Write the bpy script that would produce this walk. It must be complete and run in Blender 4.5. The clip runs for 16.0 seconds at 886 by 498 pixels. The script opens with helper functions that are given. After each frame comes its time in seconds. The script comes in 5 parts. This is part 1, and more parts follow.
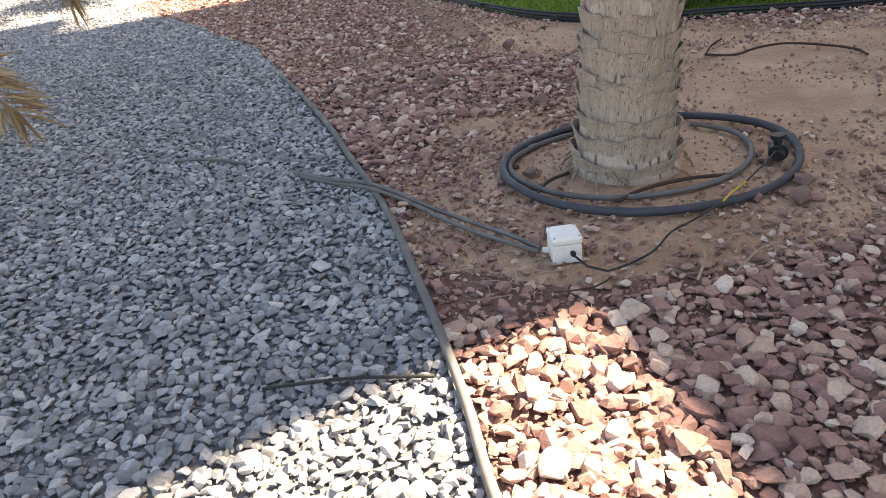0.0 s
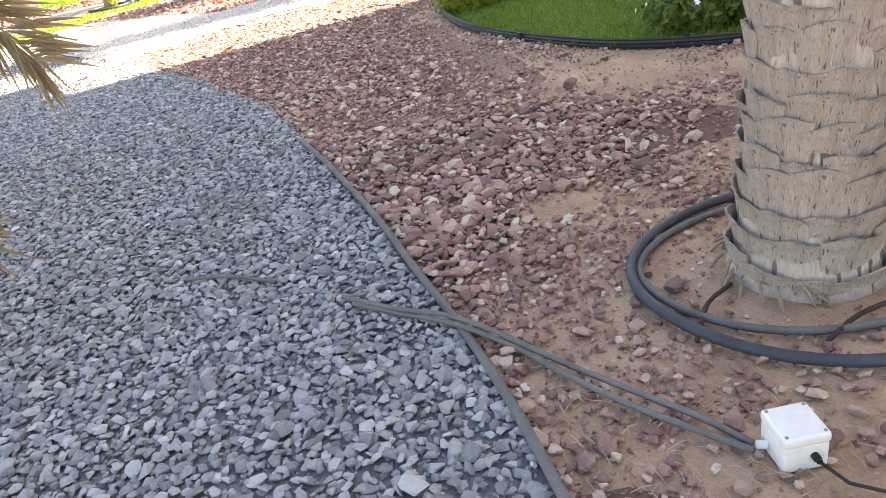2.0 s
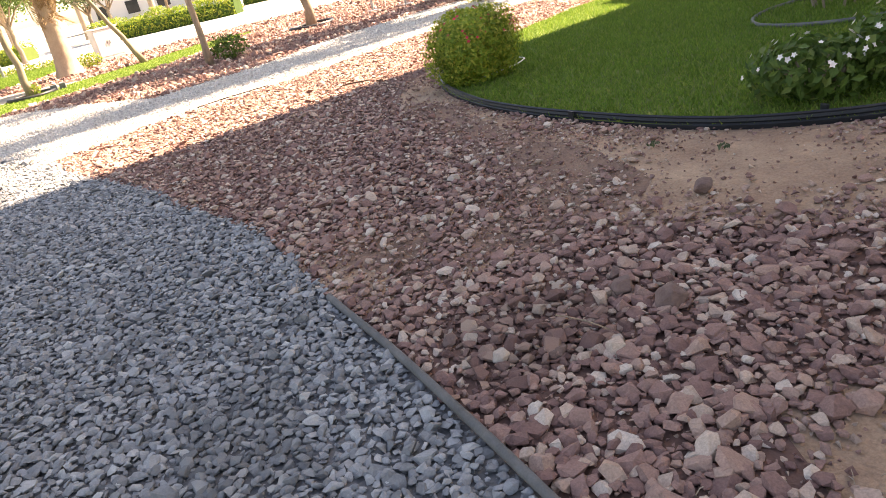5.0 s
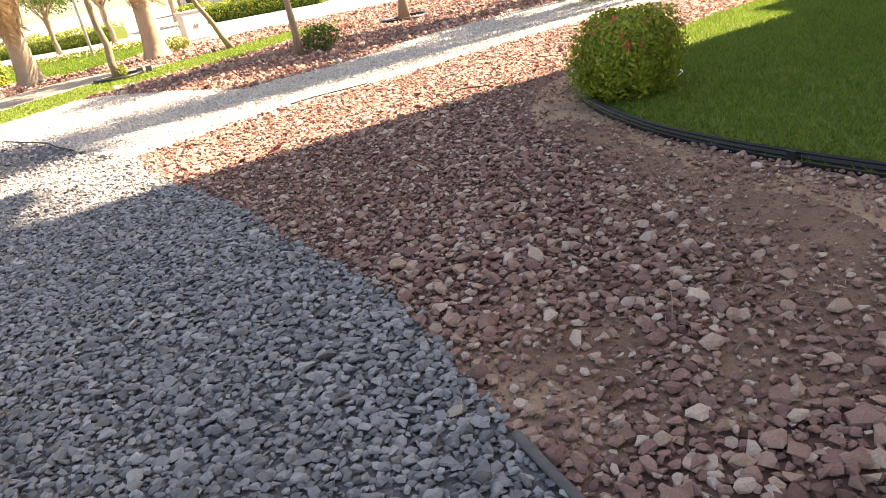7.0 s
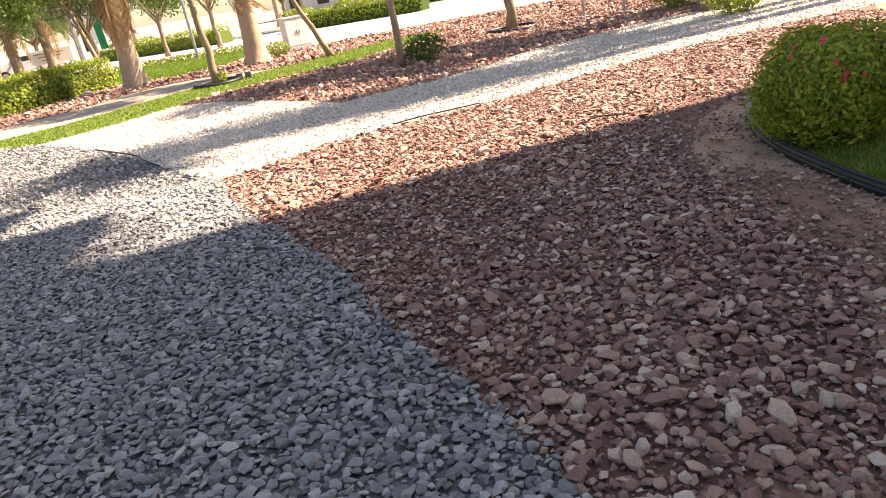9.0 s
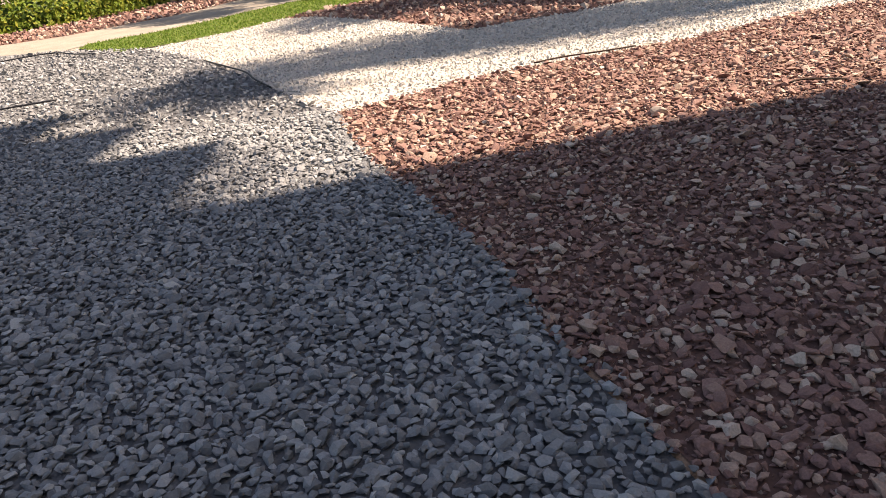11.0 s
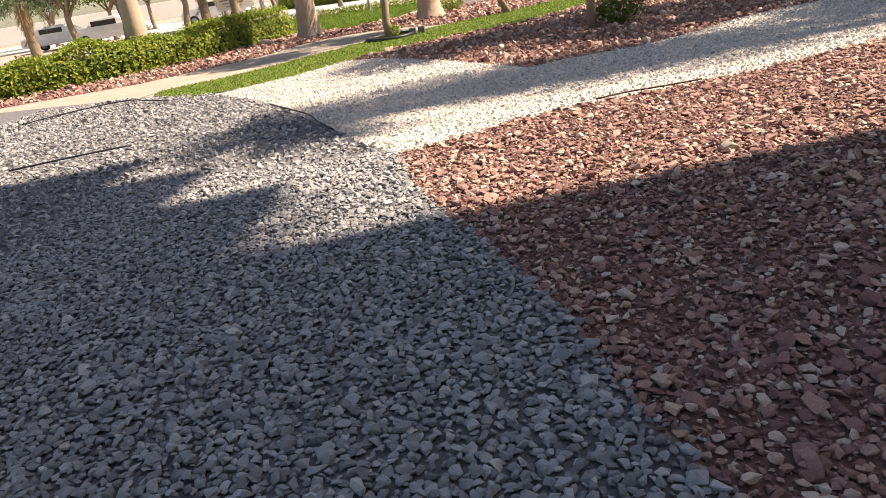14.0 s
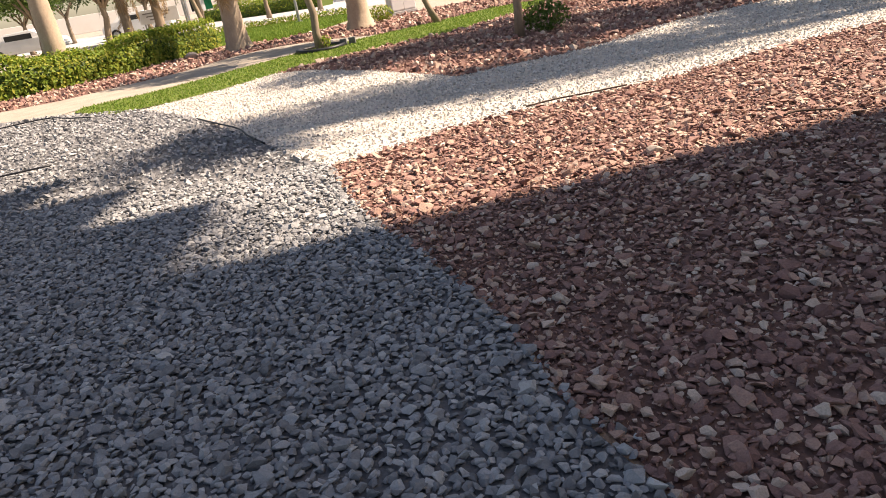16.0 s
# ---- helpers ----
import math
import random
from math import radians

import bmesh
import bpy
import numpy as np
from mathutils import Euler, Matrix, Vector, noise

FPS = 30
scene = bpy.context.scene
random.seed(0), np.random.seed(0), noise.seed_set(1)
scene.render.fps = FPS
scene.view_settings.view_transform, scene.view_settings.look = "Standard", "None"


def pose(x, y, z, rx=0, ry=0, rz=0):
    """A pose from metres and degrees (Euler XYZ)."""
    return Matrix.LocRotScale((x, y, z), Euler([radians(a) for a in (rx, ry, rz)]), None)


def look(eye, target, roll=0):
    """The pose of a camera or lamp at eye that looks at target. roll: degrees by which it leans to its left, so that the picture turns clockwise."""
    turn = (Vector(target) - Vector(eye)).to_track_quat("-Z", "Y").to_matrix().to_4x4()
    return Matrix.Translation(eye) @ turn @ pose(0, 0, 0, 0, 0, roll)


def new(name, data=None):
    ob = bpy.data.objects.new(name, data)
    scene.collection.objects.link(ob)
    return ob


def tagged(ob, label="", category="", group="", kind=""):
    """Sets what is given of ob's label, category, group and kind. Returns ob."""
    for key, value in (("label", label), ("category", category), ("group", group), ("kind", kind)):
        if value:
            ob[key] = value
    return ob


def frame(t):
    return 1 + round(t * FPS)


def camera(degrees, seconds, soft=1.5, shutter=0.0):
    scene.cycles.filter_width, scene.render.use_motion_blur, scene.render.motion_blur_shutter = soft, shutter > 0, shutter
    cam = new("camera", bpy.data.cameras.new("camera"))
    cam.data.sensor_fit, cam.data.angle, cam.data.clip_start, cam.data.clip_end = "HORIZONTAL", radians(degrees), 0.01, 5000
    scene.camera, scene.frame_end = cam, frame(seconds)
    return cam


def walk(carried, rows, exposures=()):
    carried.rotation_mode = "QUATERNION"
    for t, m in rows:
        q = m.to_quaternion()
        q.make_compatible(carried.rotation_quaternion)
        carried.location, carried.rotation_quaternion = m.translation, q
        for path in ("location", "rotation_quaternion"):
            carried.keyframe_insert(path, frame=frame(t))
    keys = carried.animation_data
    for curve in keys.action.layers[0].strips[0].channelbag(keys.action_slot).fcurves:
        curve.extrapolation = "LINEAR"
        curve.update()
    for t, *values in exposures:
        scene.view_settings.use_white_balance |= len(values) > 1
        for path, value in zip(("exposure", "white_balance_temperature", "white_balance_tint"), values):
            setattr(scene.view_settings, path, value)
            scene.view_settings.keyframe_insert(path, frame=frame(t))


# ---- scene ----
cam = camera(65.4, 16.0, soft=0.92)
PATH = [
    (0, (0.096, -3.919, 1.461), (0.495, -2.216, 0.49), -7.0),
    (0.5, (-0.052, -3.575, 1.512), (0.462, -1.837, 0.666), -7.7),
    (1, (-0.1, -3.357, 1.453), (0.226, -1.611, 0.533), -9.1),
    (1.5, (0.03, -2.975, 1.462), (0.305, -1.262, 0.467), -12.5),
    (2, (0.079, -2.743, 1.482), (0.455, -1.011, 0.555), -11.5),
    (2.2, (0.048, -2.622, 1.509), (0.536, -0.886, 0.644), -8.7),
    (2.3, (0.029, -2.48, 1.487), (0.606, -0.732, 0.706), -7.6),
    (2.4, (0.021, -2.399, 1.468), (0.563, -0.672, 0.618), -11.5),
    (2.5, (-0.006, -2.328, 1.491), (0.547, -0.572, 0.709), -9.5),
    (3, (-0.085, -2.1, 1.463), (0.285, -0.308, 0.654), -9.3),
    (3.2, (-0.056, -1.951, 1.434), (0.244, -0.176, 0.563), -12.0),
    (5.3, (-0.099, -0.601, 1.46), (0.488, 1.135, 0.659), -13.1),
    (5.5, (-0.051, -0.421, 1.429), (0.452, 1.336, 0.619), -13.8),
    (6, (0.028, -0.055, 1.418), (0.534, 1.643, 0.491), -12.4),
    (6.5, (-0.094, 0.273, 1.451), (0.433, 1.997, 0.584), -11.5),
    (7, (-0.228, 0.478, 1.47), (0.187, 2.272, 0.688), -11.0),
    (7.5, (-0.124, 0.778, 1.415), (0.131, 2.594, 0.617), -15.0),
    (8, (0.009, 1.05, 1.422), (0.386, 2.828, 0.59), -13.5),
    (8.5, (-0.073, 1.357, 1.403), (0.319, 3.128, 0.561), -9.5),
    (8.8, (-0.203, 1.626, 1.461), (0.135, 3.424, 0.655), -8.9),
    (9, (-0.237, 1.72, 1.467), (-0.044, 3.575, 0.747), -10.3),
    (9.2, (-0.298, 1.801, 1.453), (-0.209, 3.664, 0.73), -9.9),
    (11.3, (-0.598, 2.772, 1.486), (-0.681, 4.567, 0.607), -7.5),
    (11.4, (-0.596, 2.787, 1.499), (-0.738, 4.602, 0.671), -8.6),
    (11.5, (-0.588, 2.786, 1.512), (-0.822, 4.615, 0.739), -9.4),
    (12, (-0.571, 2.805, 1.504), (-0.726, 4.668, 0.793), -11.2),
    (12.5, (-0.535, 2.82, 1.478), (-0.445, 4.667, 0.716), -10.4),
    (13, (-0.573, 2.783, 1.493), (-0.55, 4.641, 0.752), -9.7),
    (13.5, (-0.596, 2.78, 1.491), (-0.719, 4.627, 0.732), -9.4),
    (14, (-0.601, 2.783, 1.486), (-0.828, 4.619, 0.724), -9.5),
    (14.5, (-0.553, 2.811, 1.483), (-0.477, 4.665, 0.737), -9.0),
    (15, (-0.554, 2.821, 1.486), (-0.377, 4.66, 0.718), -9.0),
    (15.5, (-0.571, 2.809, 1.485), (-0.572, 4.655, 0.713), -9.4),
    (16, (-0.575, 2.794, 1.49), (-0.629, 4.641, 0.725), -9.8),
]
EXPOSURE = [(0, 2.92, 8500, 16), (0.7, 3.17, 8500, 16), (1.5, 3.37, 8500, 16), (2.1, 3.47, 8600, 16), (3, 2.74, 9100, 18), (5.5, 2.85, 8700, 19), (7, 2.55, 9000, 19), (8.5, 2.45, 8400, 18), (9.2, 1.86, 8300, 19), (11.5, 1.32, 7600, 18), (16, 1.34, 7700, 18)]
walk(cam, [(t, look(eye, target, roll)) for t, eye, target, roll in PATH], EXPOSURE)
# ---------------------------------------------------------------- light
SUN_AZ = (1.0, 0.22)
SUN_EL = 47.0
RISE = math.tan(radians(SUN_EL))
world = bpy.data.worlds.new("sky")
scene.world = world
world.use_nodes = True
_nt = world.node_tree
_bg = _nt.nodes["Background"]
_sky = _nt.nodes.new("ShaderNodeTexSky")
_sky.sky_type = "NISHITA"
_sky.sun_disc = False
_sky.sun_elevation = radians(SUN_EL)
_sky.sun_rotation = math.atan2(SUN_AZ[0], SUN_AZ[1])
_nt.links.new(_sky.outputs[0], _bg.inputs[0])
_bg.inputs[1].default_value = 0.066
_sd = Vector((SUN_AZ[0], SUN_AZ[1], 0)).normalized() * math.cos(radians(SUN_EL)) + Vector((0, 0, math.sin(radians(SUN_EL))))
_sun = bpy.data.lights.new("sun", "SUN")
_sun.energy, _sun.angle, _sun.color = 5.0, radians(0.53), (1.0, 0.9, 0.78)
sun = new("sun", _sun)
sun.matrix_world = look(_sd * 60, (0, 0, 0))

# ---------------------------------------------------------------- materials
def material(name, base, dark=None, scale=8.0, fine=90.0, rough=0.85, bump=0.3, bump_scale=None, island=None,
             stretch=(1, 1, 1), metal=0.0, spread=0.5, grain=0.25, dist=0.01, cracks=0.0):
    """Procedural surface: two scales of colour variation, fine relief; island: colours drawn per loose piece."""
    m = bpy.data.materials.new(name)
    m.use_nodes = True
    nt = m.node_tree
    n, l = nt.nodes, nt.links
    b = n["Principled BSDF"]
    b.inputs["Roughness"].default_value = rough
    b.inputs["Metallic"].default_value = metal
    b.inputs["Specular IOR Level"].default_value = 0.3
    tc = n.new("ShaderNodeTexCoord")
    mp = n.new("ShaderNodeMapping")
    mp.inputs["Scale"].default_value = stretch
    l.new(tc.outputs["Object"], mp.inputs[0])

    def noise_at(s, detail=5.0):
        t = n.new("ShaderNodeTexNoise")
        t.inputs["Scale"].default_value = s
        t.inputs["Detail"].default_value = detail
        t.inputs["Roughness"].default_value = 0.6
        l.new(mp.outputs[0], t.inputs["Vector"])
        return t.outputs["Fac"]

    def mix(fac, a, c, mode="MIX"):
        x = n.new("ShaderNodeMix")
        x.data_type, x.blend_type = "RGBA", mode
        for sock, v in ((x.inputs[0], fac), (x.inputs[6], a), (x.inputs[7], c)):
            if hasattr(v, "is_linked"):
                l.new(v, sock)
            elif isinstance(v, (int, float)):
                sock.default_value = v
            else:
                sock.default_value = (*v, 1)
        return x.outputs[2]

    def ramp(fac, lo, hi):
        r = n.new("ShaderNodeMapRange")
        r.inputs["From Min"].default_value, r.inputs["From Max"].default_value = lo, hi
        l.new(fac, r.inputs["Value"])
        return r.outputs[0]

    dark = dark or tuple(v * 0.6 for v in base)
    big = ramp(noise_at(scale), 0.5 - spread / 2, 0.5 + spread / 2)
    col = mix(big, dark, base)
    if island:
        src = n.new("ShaderNodeNewGeometry").outputs["Random Per Island"]
        cr = n.new("ShaderNodeValToRGB")
        cr.color_ramp.interpolation = "LINEAR"
        els = cr.color_ramp.elements
        els[0].position, els[0].color = island[0][0], (*island[0][1], 1)
        els[1].position, els[1].color = island[-1][0], (*island[-1][1], 1)
        for p, c in island[1:-1]:
            e = els.new(p)
            e.color = (*c, 1)
        l.new(src, cr.inputs[0])
        oi = n.new("ShaderNodeObjectInfo").outputs["Random"]
        add = n.new("ShaderNodeMath")
        add.operation = "ADD"
        fr = n.new("ShaderNodeMath")
        fr.operation = "FRACT"
        l.new(src, add.inputs[0])
        l.new(oi, add.inputs[1])
        l.new(add.outputs[0], fr.inputs[0])
        l.new(fr.outputs[0], cr.inputs[0])
        col = mix(0.3, cr.outputs[0], mix(big, tuple(v * 0.5 for v in base), tuple(min(1, v * 1.5) for v in base)), "MIX")
    fine_f = ramp(noise_at(fine, 3.0), 0.3, 0.7)
    col = mix(grain, col, mix(fine_f, (0.25, 0.25, 0.25), (1.0, 1.0, 1.0)), "MULTIPLY")
    height = noise_at(bump_scale or fine, 4.0) if bump else None
    if cracks:
        gap = ramp(noise_at(cracks, 2.0), 0.6, 0.65)
        col = mix(gap, col, tuple(v * 0.22 for v in base))
    l.new(col, b.inputs["Base Color"])
    if bump:
        bp = n.new("ShaderNodeBump")
        bp.inputs["Strength"].default_value = bump
        bp.inputs["Distance"].default_value = dist
        l.new(height, bp.inputs["Height"])
        l.new(bp.outputs[0], b.inputs["Normal"])
    return m


M = {}
M["sand"] = material("sand", (0.42, 0.38, 0.32), (0.3, 0.26, 0.215), 2.2, 120, 0.95, 0.5, 60, dist=0.012)
M["red_soil"] = material("red_soil", (0.22, 0.125, 0.1), (0.12, 0.066, 0.055), 3.0, 80, 0.95, 0.6, 45, dist=0.015)
M["red_sand"] = material("red_sand", (0.51, 0.35, 0.238), (0.33, 0.205, 0.14), 2.4, 90, 0.95, 0.9, 28, dist=0.02, spread=0.35, grain=0.4)
M["brown_soil"] = material("brown_soil", (0.34, 0.215, 0.155), (0.2, 0.12, 0.09), 3.5, 80, 0.95, 0.9, 32, dist=0.02, grain=0.4)
M["grey_bed"] = material("grey_bed", (0.2, 0.2, 0.205), (0.1, 0.1, 0.105), 12, 60, 0.95, 0.6, 40, dist=0.02)
M["pale_bed"] = material("pale_bed", (0.6, 0.56, 0.5), (0.48, 0.44, 0.385), 5, 45, 0.95, 0.6, 30, dist=0.015)
M["grey_stone"] = material("grey_stone", (0.3, 0.305, 0.305), None, 25, 160, 0.85, 0.7, 70, dist=0.006, island=[
    (0.0, (0.13, 0.133, 0.14)), (0.3, (0.21, 0.216, 0.228)), (0.6, (0.3, 0.308, 0.321)), (0.85, (0.4, 0.408, 0.415)), (0.96, (0.47, 0.47, 0.468)), (1.0, (0.58, 0.575, 0.56))])
M["red_stone"] = material("red_stone", (0.37, 0.215, 0.175), None, 28, 140, 0.9, 0.8, 80, dist=0.006, grain=0.4, island=[
    (0.0, (0.16, 0.087, 0.083)), (0.3, (0.27, 0.156, 0.14)), (0.6, (0.39, 0.242, 0.2)), (0.78, (0.52, 0.375, 0.295)), (0.9, (0.64, 0.51, 0.41)), (1.0, (0.78, 0.69, 0.59))])
M["brown_rock"] = material("brown_rock", (0.24, 0.16, 0.135), (0.15, 0.095, 0.085), 14, 120, 0.9, 0.6, 60, dist=0.008)
M["white_stone"] = material("white_stone", (0.72, 0.69, 0.65), None, 20, 120, 0.85, 0.3, 90, dist=0.004, island=[
    (0.0, (0.26, 0.24, 0.215)), (0.2, (0.43, 0.405, 0.375)), (0.7, (0.58, 0.55, 0.515)), (1.0, (0.74, 0.72, 0.69))])
M["pale_rock"] = material("pale_rock", (0.54, 0.46, 0.39), (0.38, 0.31, 0.265), 15, 90, 0.9, 0.5, 60, dist=0.006)
M["grass"] = material("grass", (0.09, 0.17, 0.03), (0.05, 0.11, 0.02), 1.2, 60, 0.7, 0.0, island=[
    (0.0, (0.1, 0.195, 0.022)), (0.5, (0.175, 0.29, 0.04)), (0.85, (0.25, 0.36, 0.055)), (1.0, (0.36, 0.4, 0.1))])
M["lawn_soil"] = material("lawn_soil", (0.14, 0.18, 0.03), (0.09, 0.13, 0.025), 3, 90, 0.95, 0.6, 70, dist=0.02)
M["concrete"] = material("concrete", (0.5, 0.49, 0.48), (0.4, 0.39, 0.385), 0.6, 25, 0.9, 0.2, 30)
M["asphalt"] = material("asphalt", (0.3, 0.29, 0.28), (0.24, 0.23, 0.22), 0.4, 25, 0.9, 0.2, 30)
M["hose"] = material("hose", (0.06, 0.066, 0.085), (0.035, 0.038, 0.048), 9, 120, 0.6, 0.15, 60, dist=0.003)
M["hose_dusty"] = material("hose_dusty", (0.17, 0.165, 0.16), (0.10, 0.10, 0.10), 9, 120, 0.8, 0.2, 60, dist=0.003)
M["cable"] = material("cable", (0.035, 0.035, 0.035), None, 9, 120, 0.6, 0.1)
M["yellow"] = material("yellow", (0.55, 0.42, 0.05), None, 9, 120, 0.6, 0.1)
M["black_plastic"] = material("black_plastic", (0.022, 0.024, 0.03), (0.012, 0.013, 0.016), 4, 60, 0.45, 0.15, 30, dist=0.004)
M["white_plastic"] = material("white_plastic", (0.78, 0.78, 0.76), (0.66, 0.65, 0.61), 14, 90, 0.5, 0.08, 60, grain=0.1)
M["trunk"] = material("trunk", (0.62, 0.52, 0.44), (0.42, 0.34, 0.28), 4, 50, 0.95, 0.9, 26, stretch=(1.6, 1.6, 0.26), dist=0.02, grain=0.35, cracks=17)
M["pale_trunk"] = material("pale_trunk", (0.5, 0.41, 0.31), (0.36, 0.28, 0.21), 3, 30, 0.95, 0.6, 18, stretch=(1, 1, 0.6), dist=0.02)
M["bark"] = material("bark", (0.34, 0.27, 0.2), (0.2, 0.155, 0.11), 9, 60, 0.95, 0.6, 30, stretch=(1.5, 1.5, 0.4), dist=0.01)
LEAF = [(0.0, (0.05, 0.10, 0.02)), (0.4, (0.08, 0.15, 0.028)), (0.8, (0.13, 0.21, 0.045)), (1.0, (0.23, 0.28, 0.08))]
M["leaf"] = material("leaf", (0.07, 0.13, 0.025), None, 3, 60, 0.55, 0.0, island=LEAF)
M["leaf_yellow"] = material("leaf_yellow", (0.12, 0.18, 0.03), None, 3, 60, 0.55, 0.0, island=[
    (0.0, (0.12, 0.21, 0.025)), (0.5, (0.26, 0.37, 0.04)), (1.0, (0.52, 0.50, 0.08))])
# leaf_yellow made brighter for the corner bush: its missing sunlight is in the colour
M["leaf_bush_sunlit"] = material("leaf_bush_sunlit", (0.2, 0.28, 0.035), None, 3, 60, 0.55, 0.0, island=[
    (0.0, (0.14, 0.24, 0.03)), (0.5, (0.32, 0.43, 0.05)), (1.0, (0.62, 0.56, 0.1))])
M["leaf_grey"] = material("leaf_grey", (0.1, 0.13, 0.07), None, 3, 60, 0.6, 0.0, island=[
    (0.0, (0.05, 0.075, 0.035)), (0.6, (0.11, 0.145, 0.075)), (1.0, (0.2, 0.23, 0.13))])
M["dry_frond"] = material("dry_frond", (0.42, 0.3, 0.17), (0.27, 0.18, 0.1), 6, 60, 0.8, 0.1, island=[
    (0.0, (0.22, 0.14, 0.08)), (0.6, (0.38, 0.27, 0.15)), (1.0, (0.55, 0.43, 0.27))])
M["petal_white"] = material("petal_white", (0.8, 0.76, 0.72), (0.75, 0.66, 0.64), 20, 90, 0.6, 0.0, grain=0.05)
M["petal_red"] = material("petal_red", (0.62, 0.06, 0.05), (0.5, 0.03, 0.08), 20, 90, 0.6, 0.0, grain=0.05)
M["wall"] = material("wall", (0.72, 0.69, 0.65), (0.64, 0.61, 0.57), 0.5, 30, 0.9, 0.15, 40, grain=0.1)
M["white_paint"] = material("white_paint", (0.8, 0.8, 0.79), (0.7, 0.7, 0.69), 2, 60, 0.5, 0.0, grain=0.06)
M["steel"] = material("steel", (0.45, 0.46, 0.47), None, 5, 60, 0.4, 0.05, metal=0.8)
M["twig"] = material("twig", (0.38, 0.29, 0.2), (0.24, 0.17, 0.12), 20, 90, 0.9, 0.2)
M["straw"] = material("straw", (0.52, 0.43, 0.32), (0.3, 0.22, 0.16), 30, 90, 0.9, 0.0)
M["dark_twig"] = material("dark_twig", (0.07, 0.045, 0.035), None, 20, 90, 0.9, 0.3)
for _m in ("leaf", "leaf_yellow", "leaf_bush_sunlit", "leaf_grey", "grass", "dry_frond"):
    # thin leaves let part of the light through
    _t = M[_m].node_tree
    _b = _t.nodes["Principled BSDF"]
    _tr = _t.nodes.new("ShaderNodeBsdfTranslucent")
    _mx = _t.nodes.new("ShaderNodeMixShader")
    _mx.inputs[0].default_value = 0.4
    _t.links.new(_b.inputs["Base Color"].links[0].from_socket, _tr.inputs[0])
    _t.links.new(_b.outputs[0], _mx.inputs[1])
    _t.links.new(_tr.outputs[0], _mx.inputs[2])
    _t.links.new(_mx.outputs[0], _t.nodes["Material Output"].inputs[0])
M["flag_red"] = material("flag_red", (0.6, 0.05, 0.04), None, 3, 60, 0.8, 0.0, grain=0.1)
M["flag_green"] = material("flag_green", (0.01, 0.28, 0.12), None, 3, 60, 0.8, 0.0, grain=0.1)
M["glass_dark"] = material("glass_dark", (0.03, 0.035, 0.04), None, 3, 60, 0.08, 0.0, grain=0.05)


# ---------------------------------------------------------------- mesh helpers
def link(name, verts, faces, mat, parent=None, label="", smooth=False):
    me = bpy.data.meshes.new(name)
    me.from_pydata([tuple(v) for v in verts], [], [tuple(f) for f in faces])
    me.materials.append(mat)
    me.shade_flat()
    if smooth:
        me.polygons.foreach_set("use_smooth", [True] * len(me.polygons))
    me.update()
    ob = new(name, me)
    if parent:
        ob.parent = parent
    if label:
        ob["label"] = label
    return ob


def part(name, bm, mat, parent=None, label="", smooth=False):
    me = bpy.data.meshes.new(name)
    bmesh.ops.recalc_face_normals(bm, faces=bm.faces)
    bm.to_mesh(me)
    bm.free()
    me.materials.append(mat)
    me.shade_flat()
    if smooth:
        me.polygons.foreach_set("use_smooth", [True] * len(me.polygons))
    ob = new(name, me)
    if parent:
        ob.parent = parent
    if label:
        ob["label"] = label
    return ob


def empty(name, m=None):
    ob = new(name)
    if m is not None:
        ob.matrix_basis = m
    return ob


def box_bm(sx, sy, sz, at=(0, 0, 0), bevel=0.0, bm=None, m=None):
    bm = bm or bmesh.new()
    r = bmesh.ops.create_cube(bm, size=1.0)
    vs = r["verts"]
    for v in vs:
        v.co = Vector((v.co.x * sx + at[0], v.co.y * sy + at[1], v.co.z * sz + at[2]))
    if bevel:
        es = {e for v in vs for e in v.link_edges}
        bmesh.ops.bevel(bm, geom=list(es), offset=bevel, segments=2, affect="EDGES", profile=0.5)
    if m is not None:
        bmesh.ops.transform(bm, matrix=m, verts=bm.verts)
    return bm


def smooth_line(pts, step=0.08):
    """Catmull-Rom through the points, resampled."""
    p = np.array(pts, float)
    p = np.vstack([2 * p[0] - p[1], p, 2 * p[-1] - p[-2]])
    out = []
    for i in range(1, len(p) - 2):
        n = max(1, int(np.linalg.norm(p[i + 1] - p[i]) / step))
        for k in range(n):
            t = k / n
            a, b, c, d = p[i - 1], p[i], p[i + 1], p[i + 2]
            out.append(0.5 * (2 * b + (c - a) * t + (2 * a - 5 * b + 4 * c - d) * t * t + (3 * b - a - 3 * c + d) * t ** 3))
    out.append(p[-2])
    return np.array(out)


